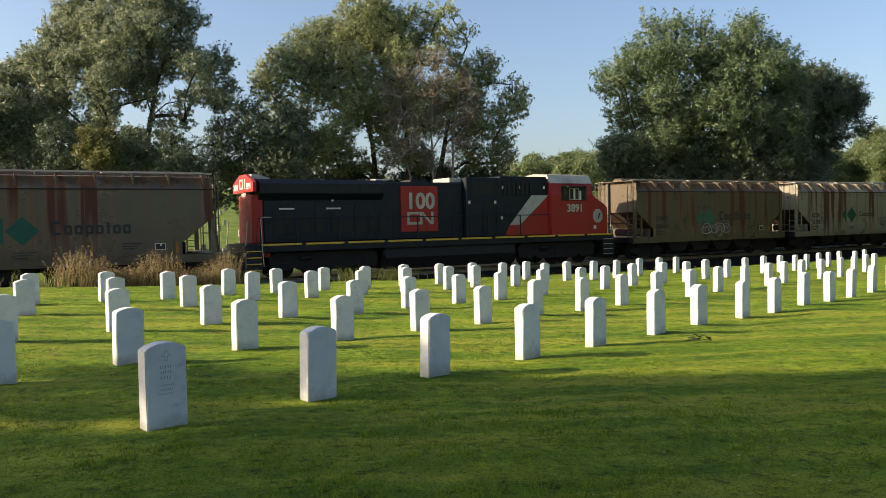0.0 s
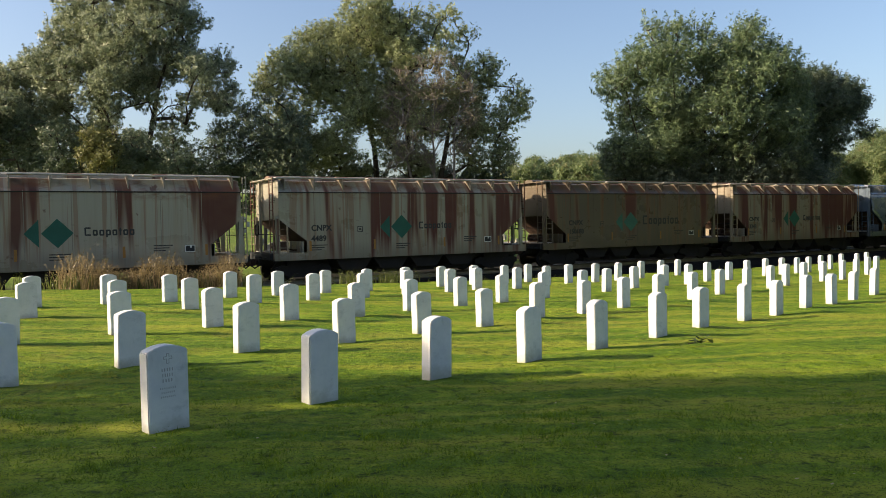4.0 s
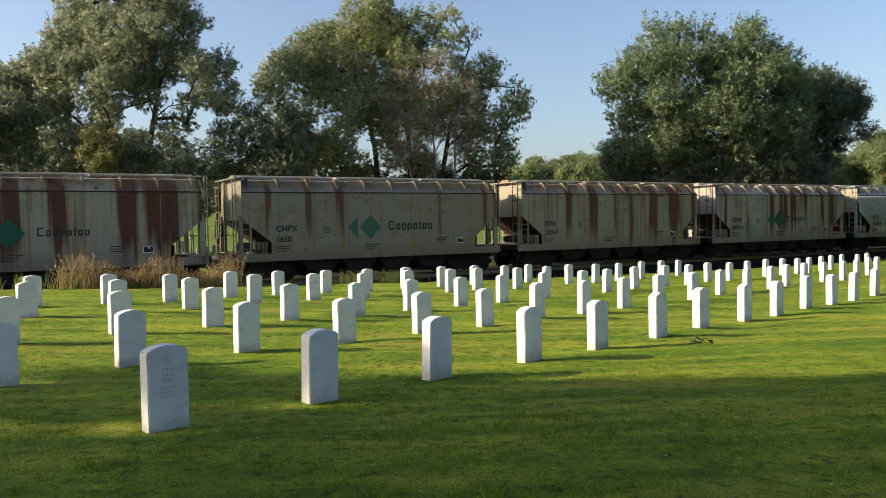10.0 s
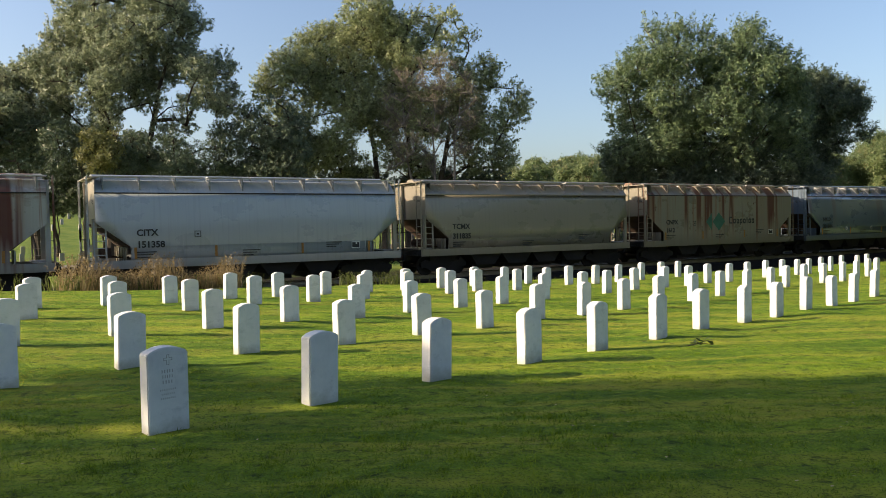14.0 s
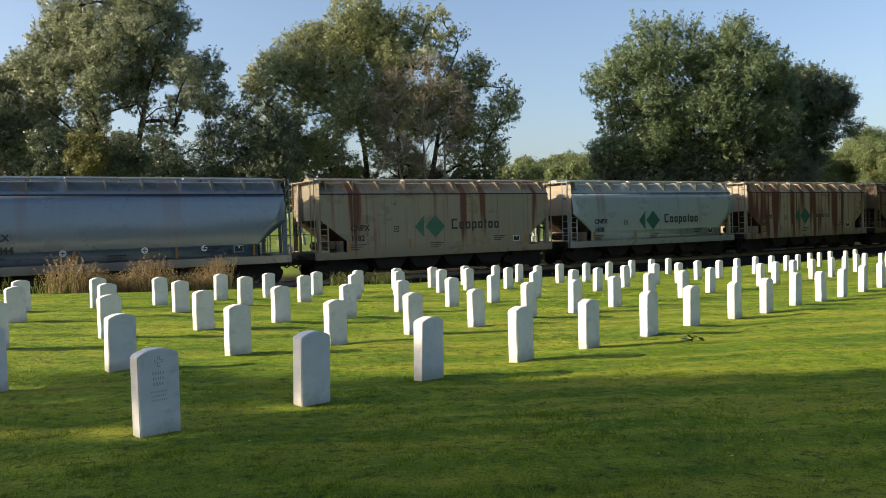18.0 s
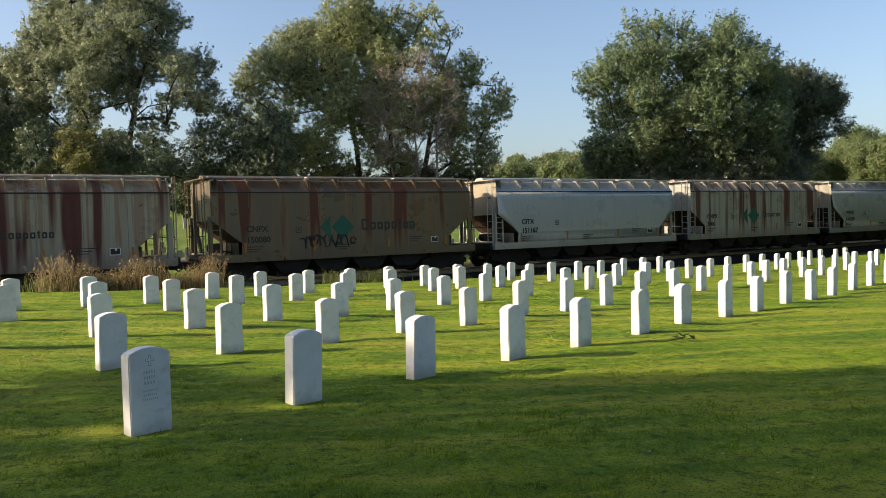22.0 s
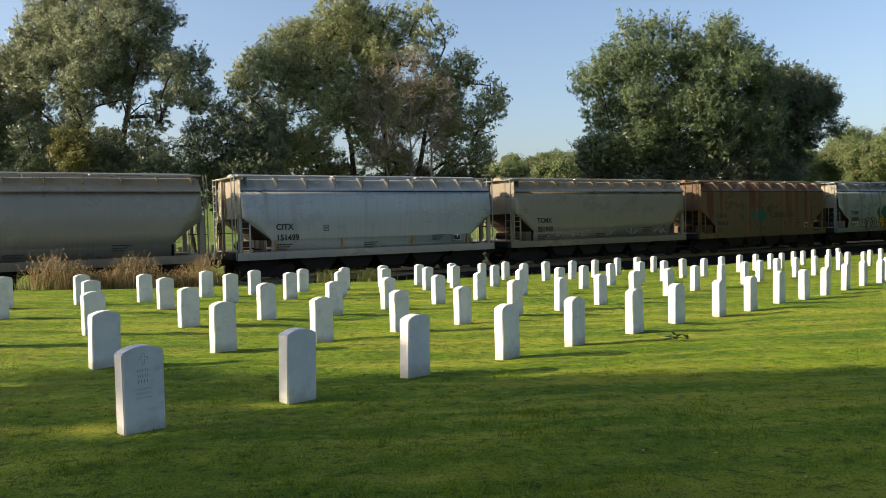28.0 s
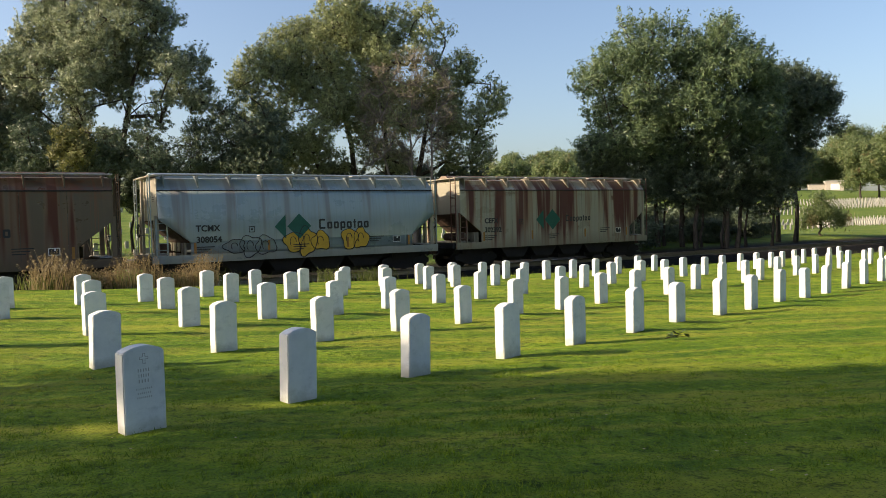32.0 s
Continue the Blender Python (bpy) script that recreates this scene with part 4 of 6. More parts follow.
# ---- locomotive ----
def enamel(name, colour, dirt=0.3):
    k = Nodes(name, 0.38, 0.0, 0.3)
    blot = k.noise(k.spot((0.7, 0.7, 1.0)), 1.6, 6.0, 0.65)
    fine = k.noise(k.spot(), 30.0)
    c = k.mix(k.ramp(blot, 0.42, 0.75, 0, dirt), colour, (0.10, 0.075, 0.055))
    k.colour(k.mix(k.ramp(fine, 0.55, 0.8, 0, 0.3), c, tuple(x * 0.6 for x in colour)))
    k.put(k.bsdf.inputs["Roughness"], k.ramp(blot, 0.3, 0.8, 0.32, 0.75))
    return k.mat


def make_locomotive():
    """A six-axle road diesel, nose towards +x, long hood behind it."""
    black, red = enamel("black_enamel", (0.006, 0.0095, 0.018), 0.03), enamel("red_enamel", (0.34, 0.024, 0.020), 0.25)
    white = enamel("white_enamel", (0.46, 0.45, 0.41), 0.5)
    cream = plain("cream_lettering", (0.50, 0.46, 0.38), 0.6)
    loco = tagged(new("locomotive"), "black, red and white diesel locomotive coupled in the train", "locomotive")
    p = lambda name, bm, mat, label="", up=None: part(name, bm, mat, up or loco, label)
    p("underframe", box(bmesh.new(), -10.3, 10.35, -1.52, 1.52, 1.22, 1.52, 0.02), black)
    p("walkway", box(bmesh.new(), -10.2, 10.2, -1.55, 1.55, 1.524, 1.58), black)
    hood = p("long_hood", box(bmesh.new(), -9.3, 0.896, -0.95, 0.95, 1.584, 4.31, 0.05), black)
    # flared cooler section over the rear
    bm = bmesh.new()
    across(bm, [(-0.952, 3.45), (-1.25, 3.75), (-1.25, 4.18), (-1.05, 4.37), (1.05, 4.37), (1.25, 4.18), (1.25, 3.75), (0.952, 3.45)], -9.5, -3.6)
    wing = p("radiator_housing", bm, black)
    for k in range(5):
        p("radiator_grille", box(bmesh.new(), -9.2 + 1.1 * k, -8.2 + 1.1 * k, -1.262, -1.252, 3.79, 4.12), BLACK_STEEL, "", wing)
    bm = bmesh.new()
    across(bm, [(-1.52, 3.82), (-1.52, 4.22), (-0.45, 4.60), (0.45, 4.60), (1.52, 4.22), (1.52, 3.82)], -9.88, -9.74)
    end = p("rear_number_board", bm, red, "red gabled rear board with white markings")
    bm = bmesh.new()
    for y0, y1, z0, z1 in ((0.04, 0.42, 3.97, 4.05), (0.34, 0.42, 3.97, 4.40), (0.04, 0.42, 4.33, 4.40), (-0.06, 0.02, 3.97, 4.40), (-0.42, -0.34, 3.97, 4.40)):
        box(bm, -9.90, -9.884, y0, y1, z0, z1)
    p("white_marking", bm, LETTER_WHITE, "", end)
    for y in (1.40, -0.52):
        again("road_number", lettering("3891", 0.36), end, pose(-9.886, y, 3.95, 0, 0, -90), LETTER_WHITE)
    p("board_light", box(bmesh.new(), -9.86, -9.6, -0.3, 0.3, 3.62, 3.80, 0.03), GREY_STEEL, "", end)
    p("roof_cowl", slab(bmesh.new(), [(-9.72, 4.375), (-8.9, 4.375), (-8.9, 4.43), (-9.5, 4.60), (-9.72, 4.60)], -0.8, 0.8), GREY_STEEL, "pale sloping roof cowl")
    p("rear_hood", box(bmesh.new(), -9.80, -9.304, -0.98, 0.98, 1.584, 3.70, 0.04), red, "red end of the long hood")
    # engine room doors and vents
    for k in range(12):
        x = -8.9 + 0.98 * k
        if -2.9 < x < -0.4 or x > -0.1:
            continue
        door = p("hood_door", box(bmesh.new(), x, x + 0.86, -0.972, -0.954, 1.75, 3.35, 0.006), black)
        p("door_latch", box(bmesh.new(), x + 0.72, x + 0.77, -0.99, -0.974, 2.4, 2.6), BLACK_STEEL, "", door)
        if k in (0, 1, 3, 4, 8, 9):
            p("vent", box(bmesh.new(), x + 0.15, x + 0.6, -0.985, -0.974, 2.0, 2.9), BLACK_STEEL, "", door)
    for k in (0, 2):
        p("light_plate", box(bmesh.new(), -8.6 + 1.1 * k, -7.9 + 1.1 * k, -0.99, -0.974, 3.05, 3.12), LETTER_WHITE)
    # the red anniversary panel
    panel = p("red_panel", box(bmesh.new(), -2.62, -0.60, -1.02, -0.954, 1.94, 4.12, 0.01), red, "square red panel with white figures")
    ob = again("painted_number", lettering("100", 1.06), panel, Matrix.Translation((-2.36, -1.026, 3.05)), cream)
    bm = bmesh.new()
    for x0, x1, z0, z1 in ((-2.3, -1.62, 2.76, 2.88), (-2.3, -2.18, 2.28, 2.88), (-2.3, -1.50, 2.28, 2.40), (-1.60, -1.48, 2.28, 2.88), (-0.98, -0.86, 2.28, 2.88)):
        box(bm, x0, x1, -1.027, -1.021, z0, z1)
    slab(bm, [(-1.60, 2.88), (-1.44, 2.88), (-0.86, 2.28), (-1.02, 2.28)], -1.028, -1.022)
    for x in (-1.95, -1.27):
        p("panel_joint", box(bmesh.new(), x - 0.008, x + 0.008, -1.0235, -1.0205, 1.96, 4.10), BLACK_STEEL, "", panel)
    p("white_emblem", bm, cream, "", panel)
    # blower and inverter cabinets
    p("equipment_cabinet", box(bmesh.new(), 0.9, 6.0, -1.25, 1.25, 1.588, 4.56, 0.04), black)
    p("blower_housing", box(bmesh.new(), 2.9, 5.9, -1.275, 1.275, 3.62, 4.64, 0.03), black)
    for k in range(7):
        x = 3.1 + 0.28 * k
        p("intake_slat", box(bmesh.new(), x, x + 0.16, -1.32, -1.304, 3.72, 4.3), BLACK_STEEL)
    for x, z in ((0.95, 3.3), (2.5, 3.3), (3.0, 4.05), (4.0, 4.05), (5.6, 4.05), (2.9, 2.5), (-6.2, 3.45)):
        p("notice_plate", box(bmesh.new(), x + 0.05, x + 0.17, *((-1.285, -1.27) if x > 0 else (-0.985, -0.954)), z - 0.05, z + 0.10), LETTER_WHITE, "small white notice plate")
    for k in range(5):
        x = 1.05 + 0.82 * k
        p("cabinet_door", box(bmesh.new(), x, x + 0.74, -1.268, -1.252, 1.75, 3.2, 0.006), black)
    p("dark_grille", box(bmesh.new(), 1.25, 2.5, -1.268, -1.252, 3.7, 4.35), BLACK_STEEL)
    for x in (-8.35, -7.6, -6.9, -6.15, -5.6, -5.0, -4.3, -3.7):
        p("access_window", box(bmesh.new(), x, x + 0.4, -0.992, -0.974, 2.0, 2.95, 0.01), BLACK_STEEL)
    p("roof_vent", box(bmesh.new(), -3.7, -2.9, -0.5, 0.5, 4.374, 4.46, 0.03), GREY_STEEL, "light grey roof box")
    p("roof_vent", box(bmesh.new(), 0.2, 0.9, -0.8, 0.8, 4.32, 4.56, 0.03), GREY_STEEL, "light grey roof box")
    p("exhaust_stack", box(bmesh.new(), -1.8, -0.9, -0.5, 0.5, 4.32, 4.46, 0.03), BLACK_STEEL)
    # white and red slanting stripe
    p("white_stripe", slab(bmesh.new(), [(3.5, 2.16), (4.15, 2.16), (6.0, 3.67), (4.9, 3.67)], -1.282, -1.270), white, "slanting white stripe")
    p("red_stripe", slab(bmesh.new(), [(3.2, 1.62), (6.0, 1.62), (6.0, 3.66), (4.16, 2.155), (3.49, 2.155)], -1.280, -1.270), red, "slanting red stripe")
    # cab
    bm = bmesh.new()
    across(bm, [(-1.5, 1.584), (-1.52, 3.7), (-1.35, 4.35), (1.35, 4.35), (1.52, 3.7), (1.5, 1.584)], 6.02, 8.85)
    cab = p("cab", bm, red)
    bm = bmesh.new()
    across(bm, [(-1.42, 4.30), (-1.10, 4.76), (0, 4.86), (1.10, 4.76), (1.42, 4.30)], 6.04, 8.92)
    p("cab_roof", bm, enamel("pale_roof_enamel", (0.46, 0.43, 0.38), 0.5), "pale dusty cab roof", cab)
    p("window_band", box(bmesh.new(), 6.68, 8.42, -1.528, -1.50, 3.38, 4.16, 0.01), BLACK_STEEL, "black surround of the cab windows", cab)
    for x0, x1 in ((6.76, 7.14), (7.22, 7.52), (7.58, 7.88), (7.98, 8.34)):
        w = p("side_window", box(bmesh.new(), x0, x1, -1.538, -1.53, 3.42, 4.06), GREY_STEEL if 7.2 < x0 < 7.9 else BLACK_STEEL, "", cab)
        p("pane", box(bmesh.new(), x0 + 0.05, x1 - 0.05, -1.545, -1.540, 3.47, 4.01), GLASS_DARK, "", w)
    p("sun_visor", slab(bmesh.new(), [(6.95, 4.08), (8.2, 4.08), (8.2, 4.13), (6.95, 4.13)], -1.80, -1.53), BLACK_STEEL, "", cab)
    p("window_curtain", box(bmesh.new(), 7.53, 7.575, -1.56, -1.53, 3.42, 4.0), LETTER_WHITE, "", cab)
    p("mirror", box(bmesh.new(), 7.90, 7.96, -1.62, -1.532, 3.42, 3.9), LETTER_WHITE, "", cab)
    bm = bmesh.new()
    slab(bm, [(8.854, 1.584), (10.05, 1.584), (10.05, 2.95), (9.88, 3.15), (8.854, 3.74)], -1.40, 1.40)
    bmesh.ops.bevel(bm, geom=list(bm.edges), offset=0.05, segments=2, affect="EDGES", clamp_overlap=True)
    nose = p("nose", bm, red)
    bmn = bmesh.new()
    slab(bmn, [(9.3 + 0.36 * math.cos(a), 2.55 + 0.40 * math.sin(a)) for a in (2 * math.pi * (i + 0.5) / 8 for i in range(8))], -1.412, -1.404)
    p("round_emblem", bmn, GREY_STEEL, "eight-sided pale emblem", nose)
    p("emblem_stroke", slab(bmesh.new(), [(9.30, 2.38), (9.36, 2.38), (9.50, 2.72), (9.38, 2.72)], -1.418, -1.414), black, "", nose)
    p("notice_plate", box(bmesh.new(), 9.0, 9.18, -1.412, -1.404, 1.85, 2.03), LETTER_WHITE, "small white notice plate", nose)
    p("headlight", box(bmesh.new(), 10.052, 10.1, -0.25, 0.25, 2.3, 2.5), LETTER_WHITE, "", nose)
    again("road_number", lettering("3891", 0.56), cab, Matrix.Translation((7.05, -1.528, 2.80)), cream)
    # yellow edge segments
    for k in range(10):
        x = -9.6 + 2.0 * k
        p("yellow_edge", box(bmesh.new(), x, x + 1.8, -1.562, -1.552, 1.5, 1.585), YELLOW)
    # handrails
    for x in (-9.6, -8.0, -6.0, -4.0, -2.0, 0.0, 2.0, 4.0):
        p("handrail_post", tube(bmesh.new(), ((x, -1.5, 1.58), (x, -1.5, 2.65)), 0.036, 6), black)
    p("handrail", tube(bmesh.new(), ((-9.8, -1.5, 1.7), (-9.7, -1.5, 2.65), (5.8, -1.5, 2.65)), 0.024, 6), black)
    p("grab_rail", tube(bmesh.new(), ((-9.15, -1.58, 2.72), (-9.55, -1.59, 2.72), (-9.62, -1.60, 2.62), (-9.56, -1.60, 1.2), (-9.52, -1.60, 0.62)), 0.02, 6), GREY_STEEL, "bent white grab rail")
    for x in (-10.25, 10.25):
        for y in (-1.45, 1.45):
            p("step_rail", tube(bmesh.new(), ((x, y, 0.6), (x, y, 1.5), (x - 0.1 * x / 10, y, 2.55)), 0.022, 6), GREY_STEEL)
        sgn = 1 if x > 0 else -1
        well = p("step_well", box(bmesh.new(), min(x - 0.7 * sgn, x - 0.02 * sgn), max(x - 0.7 * sgn, x - 0.02 * sgn), -1.50, 1.50, 0.42, 1.215), black)
        for k in range(4):
            p("step", box(bmesh.new(), min(x, x - 0.66 * sgn), max(x, x - 0.66 * sgn), -1.56, -1.504, 0.45 + 0.27 * k, 0.49 + 0.27 * k), YELLOW if sgn < 0 else GREY_STEEL, "", well)
        p("pilot", box(bmesh.new(), min(x + 0.05 * sgn, x + 0.22 * sgn), max(x + 0.05 * sgn, x + 0.22 * sgn), -1.45, 1.45, 0.2, 1.3, 0.03), black)
        again("coupler", CM["coupler"], loco, pose(x + 0.25 * sgn, 0, 0, 0, 0, 180 if sgn > 0 else 0))
    p("sand_box", box(bmesh.new(), -9.8, -9.1, -1.2, 1.2, 1.0, 1.21), red)
    # fuel tank and trucks
    bm = bmesh.new()
    across(bm, [(-1.38, 1.21), (-1.45, 0.75), (-1.2, 0.22), (1.2, 0.22), (1.45, 0.75), (1.38, 1.21)], -3.7, 3.7)
    p("fuel_tank", bm, BLACK_STEEL)
    p("underbelly", box(bmesh.new(), -9.9, 9.9, -0.6, 0.6, 0.62, 1.215), BLACK_STEEL)
    p("air_reservoir", tube(bmesh.new(), ((-3.8, -1.2, 0.95), (-0.6, -1.2, 0.98)), 0.19, 12), BLACK_STEEL)
    for cx in (-6.6, 6.6):
        bogie = new("locomotive_bogie")
        bogie.parent = loco
        bogie.matrix_basis = Matrix.Translation((cx, 0, 0))
        for y in (-1.15, 1.15):
            bm = bmesh.new()
            slab(bm, [(-2.6, 0.95), (-2.3, 1.18), (2.3, 1.18), (2.6, 0.95), (2.5, 0.42), (1.5, 0.50), (1.1, 0.36), (-1.1, 0.36), (-1.5, 0.50), (-2.5, 0.42)], y - 0.08, y + 0.08)
            for k in (-1.85, 0.0, 1.85):
                box(bm, k - 0.24, k + 0.24, y - 0.12, y + 0.12, 0.36, 0.72, 0.03)
            fr = part("side_frame", bm, TRUCK_IRON, bogie)
            part("brake_cylinder", tube(bmesh.new(), ((-1.2, y * 1.12, 0.9), (-0.7, y * 1.12, 0.9)), 0.1, 8), BLACK_STEEL, bogie)
        for k in (-1.85, 0.0, 1.85):
            WHEELSETS.append(again("wheelset", CM["wheelset"], bogie, Matrix.Translation((k, 0, 0.52)) @ Matrix.Diagonal((1.13, 1, 1.13, 1))))
    return loco


LOCO = make_locomotive()


# ---- trees ----
LEAF_OAK = leaf_material("oak_leaves", (0.095, 0.120, 0.052), (0.35, 0.39, 0.185), (0.41, 0.375, 0.185), -0.05, 0.35)
LEAF_ASH = leaf_material("ash_leaves", (0.095, 0.125, 0.075), (0.34, 0.38, 0.235), (0.40, 0.37, 0.21), -0.05, 0.35)
LEAF_YELLOW = leaf_material("yellowing_leaves", (0.10, 0.11, 0.035), (0.23, 0.23, 0.075), None, 0.0, 0.3)
LEAF_ELM = leaf_material("elm_leaves", (0.058, 0.092, 0.046), (0.20, 0.265, 0.125), (0.26, 0.29, 0.115), -0.08, 0.35)
# dark-leaved trees; below the elms this colour also stands in for shade
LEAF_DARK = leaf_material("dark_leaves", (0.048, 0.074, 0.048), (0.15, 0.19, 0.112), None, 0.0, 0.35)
LEAF_THICK = leaf_material("leathery_leaves", (0.035, 0.060, 0.025), (0.08, 0.11, 0.05), None, 0.0, 0.15)
# lightened leaves: the haze of distance is put into the colour
LEAF_FAR = leaf_material("far_leaves", (0.10, 0.15, 0.06), (0.20, 0.24, 0.10), (0.24, 0.19, 0.10), 0.04)
LEAF_RUSSET = leaf_material("russet_leaves", (0.13, 0.12, 0.07), (0.30, 0.27, 0.16))


def leaf_cloud(lobes, per, size, seed, clump=0.75, long=1.6, frond=0.0):
    """Corners of loose leaves gathered in clumps over the shells of the lobes (x, y, z, rx, rz)."""
    rng = np.random.default_rng(seed)
    out = []
    for x, y, z, rx, rz in lobes:
        area = rx * (rx + rz) / 2
        n_clump = max(8, int(area * 12.0 / (clump * clump)))
        d = rng.normal(size=(n_clump, 3))
        d /= np.linalg.norm(d, axis=1)[:, None]
        rad = 0.25 + 0.75 * rng.random(n_clump) ** 0.5
        c = np.array([x, y, z]) + d * rad[:, None] * np.array([rx, rx, rz])
        size_c = clump * (0.55 + 0.8 * rng.random(n_clump))
        who = np.repeat(np.arange(n_clump), per)
        k = len(who)
        p = c[who] + rng.normal(size=(k, 3)) * size_c[who][:, None] * np.array([0.46, 0.46, 0.36])
        if frond:                                # sprays that reach outward and up
            along = rng.random(k) * frond * (0.4 + rng.random(n_clump))[who]
            thin = (1.0 - 0.6 * along / (frond * 1.4))[:, None]
            p = c[who] + (p - c[who]) * 0.55 * thin + (d[who] * 0.75 + np.array([0, 0, 0.45])) * along[:, None]
        face = d[who] + rng.normal(size=(k, 3)) * 0.75 + np.array([0, 0, 0.3])   # leaves face mostly outward
        a = np.cross(face, rng.normal(size=(k, 3)))
        a /= np.linalg.norm(a, axis=1)[:, None] + 1e-9
        b = np.cross(a, face)
        b /= np.linalg.norm(b, axis=1)[:, None] + 1e-9
        s = (size * (0.6 + 0.8 * rng.random(k)))[:, None]
        out.append(np.stack([p - a * s * long / 2, p + b * s / 2, p + a * s * long / 2], axis=1).reshape(-1, 3))
    return np.concatenate(out)


def branch_out(tree, pts, trunk, ends, rng, twigs, bark, most=70):
    """Limbs that fork from the trunk towards the lobes; each grows thicker with what it carries."""
    nodes = [(p, None) for p in pts[2:]]
    first = len(nodes)
    crown = sorted(ends, key=lambda q: min((Vector(q[:3]) - p).length for p in pts))
    if len(crown) > most:
        crown = [crown[int(i * len(crown) / most)] for i in range(most)]
    for q in crown:
        at = Vector(q[:3])
        near = min(range(len(nodes)), key=lambda i: (nodes[i][0] - at).length + (0.8 * max(0.0, nodes[i][0].z - at.z)))
        nodes.append((at, near))
    load = [0] * len(nodes)
    for i in range(first, len(nodes)):
        j = i
        while j is not None and j >= first:
            load[j] += 1
            j = nodes[j][1]
    made = {}
    for i in range(first, len(nodes)):
        top = i
        while nodes[top][1] >= first:
            top = nodes[top][1]
        bm = made.setdefault(top, bmesh.new())
        end, start = nodes[i][0], nodes[nodes[i][1]][0]
        r1 = min(trunk * 0.5, 0.028 * math.sqrt(load[i]) + 0.012)
        long = (end - start).length
        mid = start.lerp(end, 0.5) + Vector((rng.uniform(-1, 1), rng.uniform(-1, 1), rng.uniform(-0.3, 1))) * 0.12 * long
        tube(bm, (start, start.lerp(mid, 0.5), mid, mid.lerp(end, 0.5), end), (r1 * 1.25, r1 * 1.1, r1, r1 * 0.85, r1 * 0.7), 5)
        reach = crown[i - first][3]
        for n in range(3 + twigs):
            way = Vector((rng.uniform(-1, 1), rng.uniform(-1, 1), rng.uniform(-0.2, 1.2))) * reach
            a = mid.lerp(end, rng.uniform(0.0, 1.0))
            tube(bm, (a, a + way * 0.5 + Vector((0, 0, 0.15)), a + way), (0.020, 0.013, 0.006), 3)
    for bm in made.values():
        part("limb", bm, bark, tree)


def make_tree(name, base, lobes, leaf, label, per=34, size=0.26, seed=1, trunk=0.4, stems=((0, 0),), clump=0.75, fork=0.35, limbs=True, twigs=0, frond=0.0, long=1.6, bark=None):
    """A tree at base: trunks, limbs that fork towards the lobes of the crown, and a crown of loose leaves."""
    rng = random.Random(seed)
    bark = bark or BARK
    tree = tagged(new(name), label, "tree")
    x0, y0 = base
    z0 = ground_z(x0, y0)
    tree.matrix_basis = Matrix.Translation((x0, y0, z0))
    for k, (dx, dy) in enumerate(stems):
        bm = bmesh.new()
        mine = [q for q in lobes if min(range(len(stems)), key=lambda i: abs(stems[i][0] - q[0] * fork)) == k] or list(lobes[:1])
        top = max(q[2] for q in mine)
        mx = sum(q[0] for q in mine) / len(mine)
        my = sum(q[1] for q in mine) / len(mine)
        pts = []
        for i in range(9):
            f = i / 8
            pts.append(Vector((dx + (mx - dx) * f * f * 0.7 + rng.uniform(-0.15, 0.15) * (f > 0), dy + (my - dy) * f * f * 0.7 + rng.uniform(-0.15, 0.15) * (f > 0), -0.2 + (top * 0.85 + 0.2) * f)))
        tube(bm, pts, [trunk * (1.25 if i == 0 else 1.0 - 0.86 * i / 8) for i in range(9)], 9)
        part("trunk", bm, bark, tree)
        if limbs:
            branch_out(tree, pts, trunk, mine, rng, twigs, bark)
    if per:
        me = raw_mesh("crown", leaf_cloud(lobes, per, size, seed, clump, long, frond), 3)
        me.materials.append(leaf)
        crown = new("crown", me)
        crown.parent = tree
    return tree


def inside(outline, x, z):
    """How far (x, z) lies inside a closed outline; negative outside it."""
    hit, near = False, 9.0
    for (ax, az), (bx, bz) in zip(outline, outline[1:] + outline[:1]):
        if (az > z) != (bz > z) and x < ax + (z - az) * (bx - ax) / (bz - az):
            hit = not hit
        f = max(0.0, min(1.0, ((x - ax) * (bx - ax) + (z - az) * (bz - az)) / ((bx - ax) ** 2 + (bz - az) ** 2 + 1e-12)))
        near = min(near, math.hypot(x - ax - f * (bx - ax), z - az - f * (bz - az)))
    return near if hit else -near


def crown_in(outline, count, lo, hi, depth, deep, base, seed, gaps=()):
    """Lobes strewn through a crown: its outline as bearings (tangents across and up) from the viewer, its distance and half its depth, in metres."""
    rng = random.Random(seed)
    bx, bz = base * depth, ground_z(base * depth, depth)
    xs, zs = [q[0] for q in outline], [q[1] for q in outline]
    kept, lobes = [], []
    for n in range(count * 60):
        if len(lobes) >= count:
            break
        x, z, r = rng.uniform(min(xs), max(xs)), rng.uniform(min(zs), max(zs)), rng.uniform(lo, hi)
        room = inside(outline, x, z)
        if room < lo * 0.2:
            continue
        r = min(r, max(room * 1.6, lo * 0.8))
        if any(math.hypot(x - gx, z - gz) < gr + r * 0.8 for gx, gz, gr in gaps):
            continue
        if any(math.hypot(x - kx, z - kz) < 0.30 * (r + kr) for kx, kz, kr in kept[-max(1, count // 3):]):
            continue
        kept.append((x, z, r))
        y = depth + rng.uniform(-1, 1) * deep * min(1.0, 0.35 + room / (3 * hi))
        lobes.append((x * y - bx, y - depth, 1.36 + z * y - bz, r * y, r * y * 0.82))
    return lobes


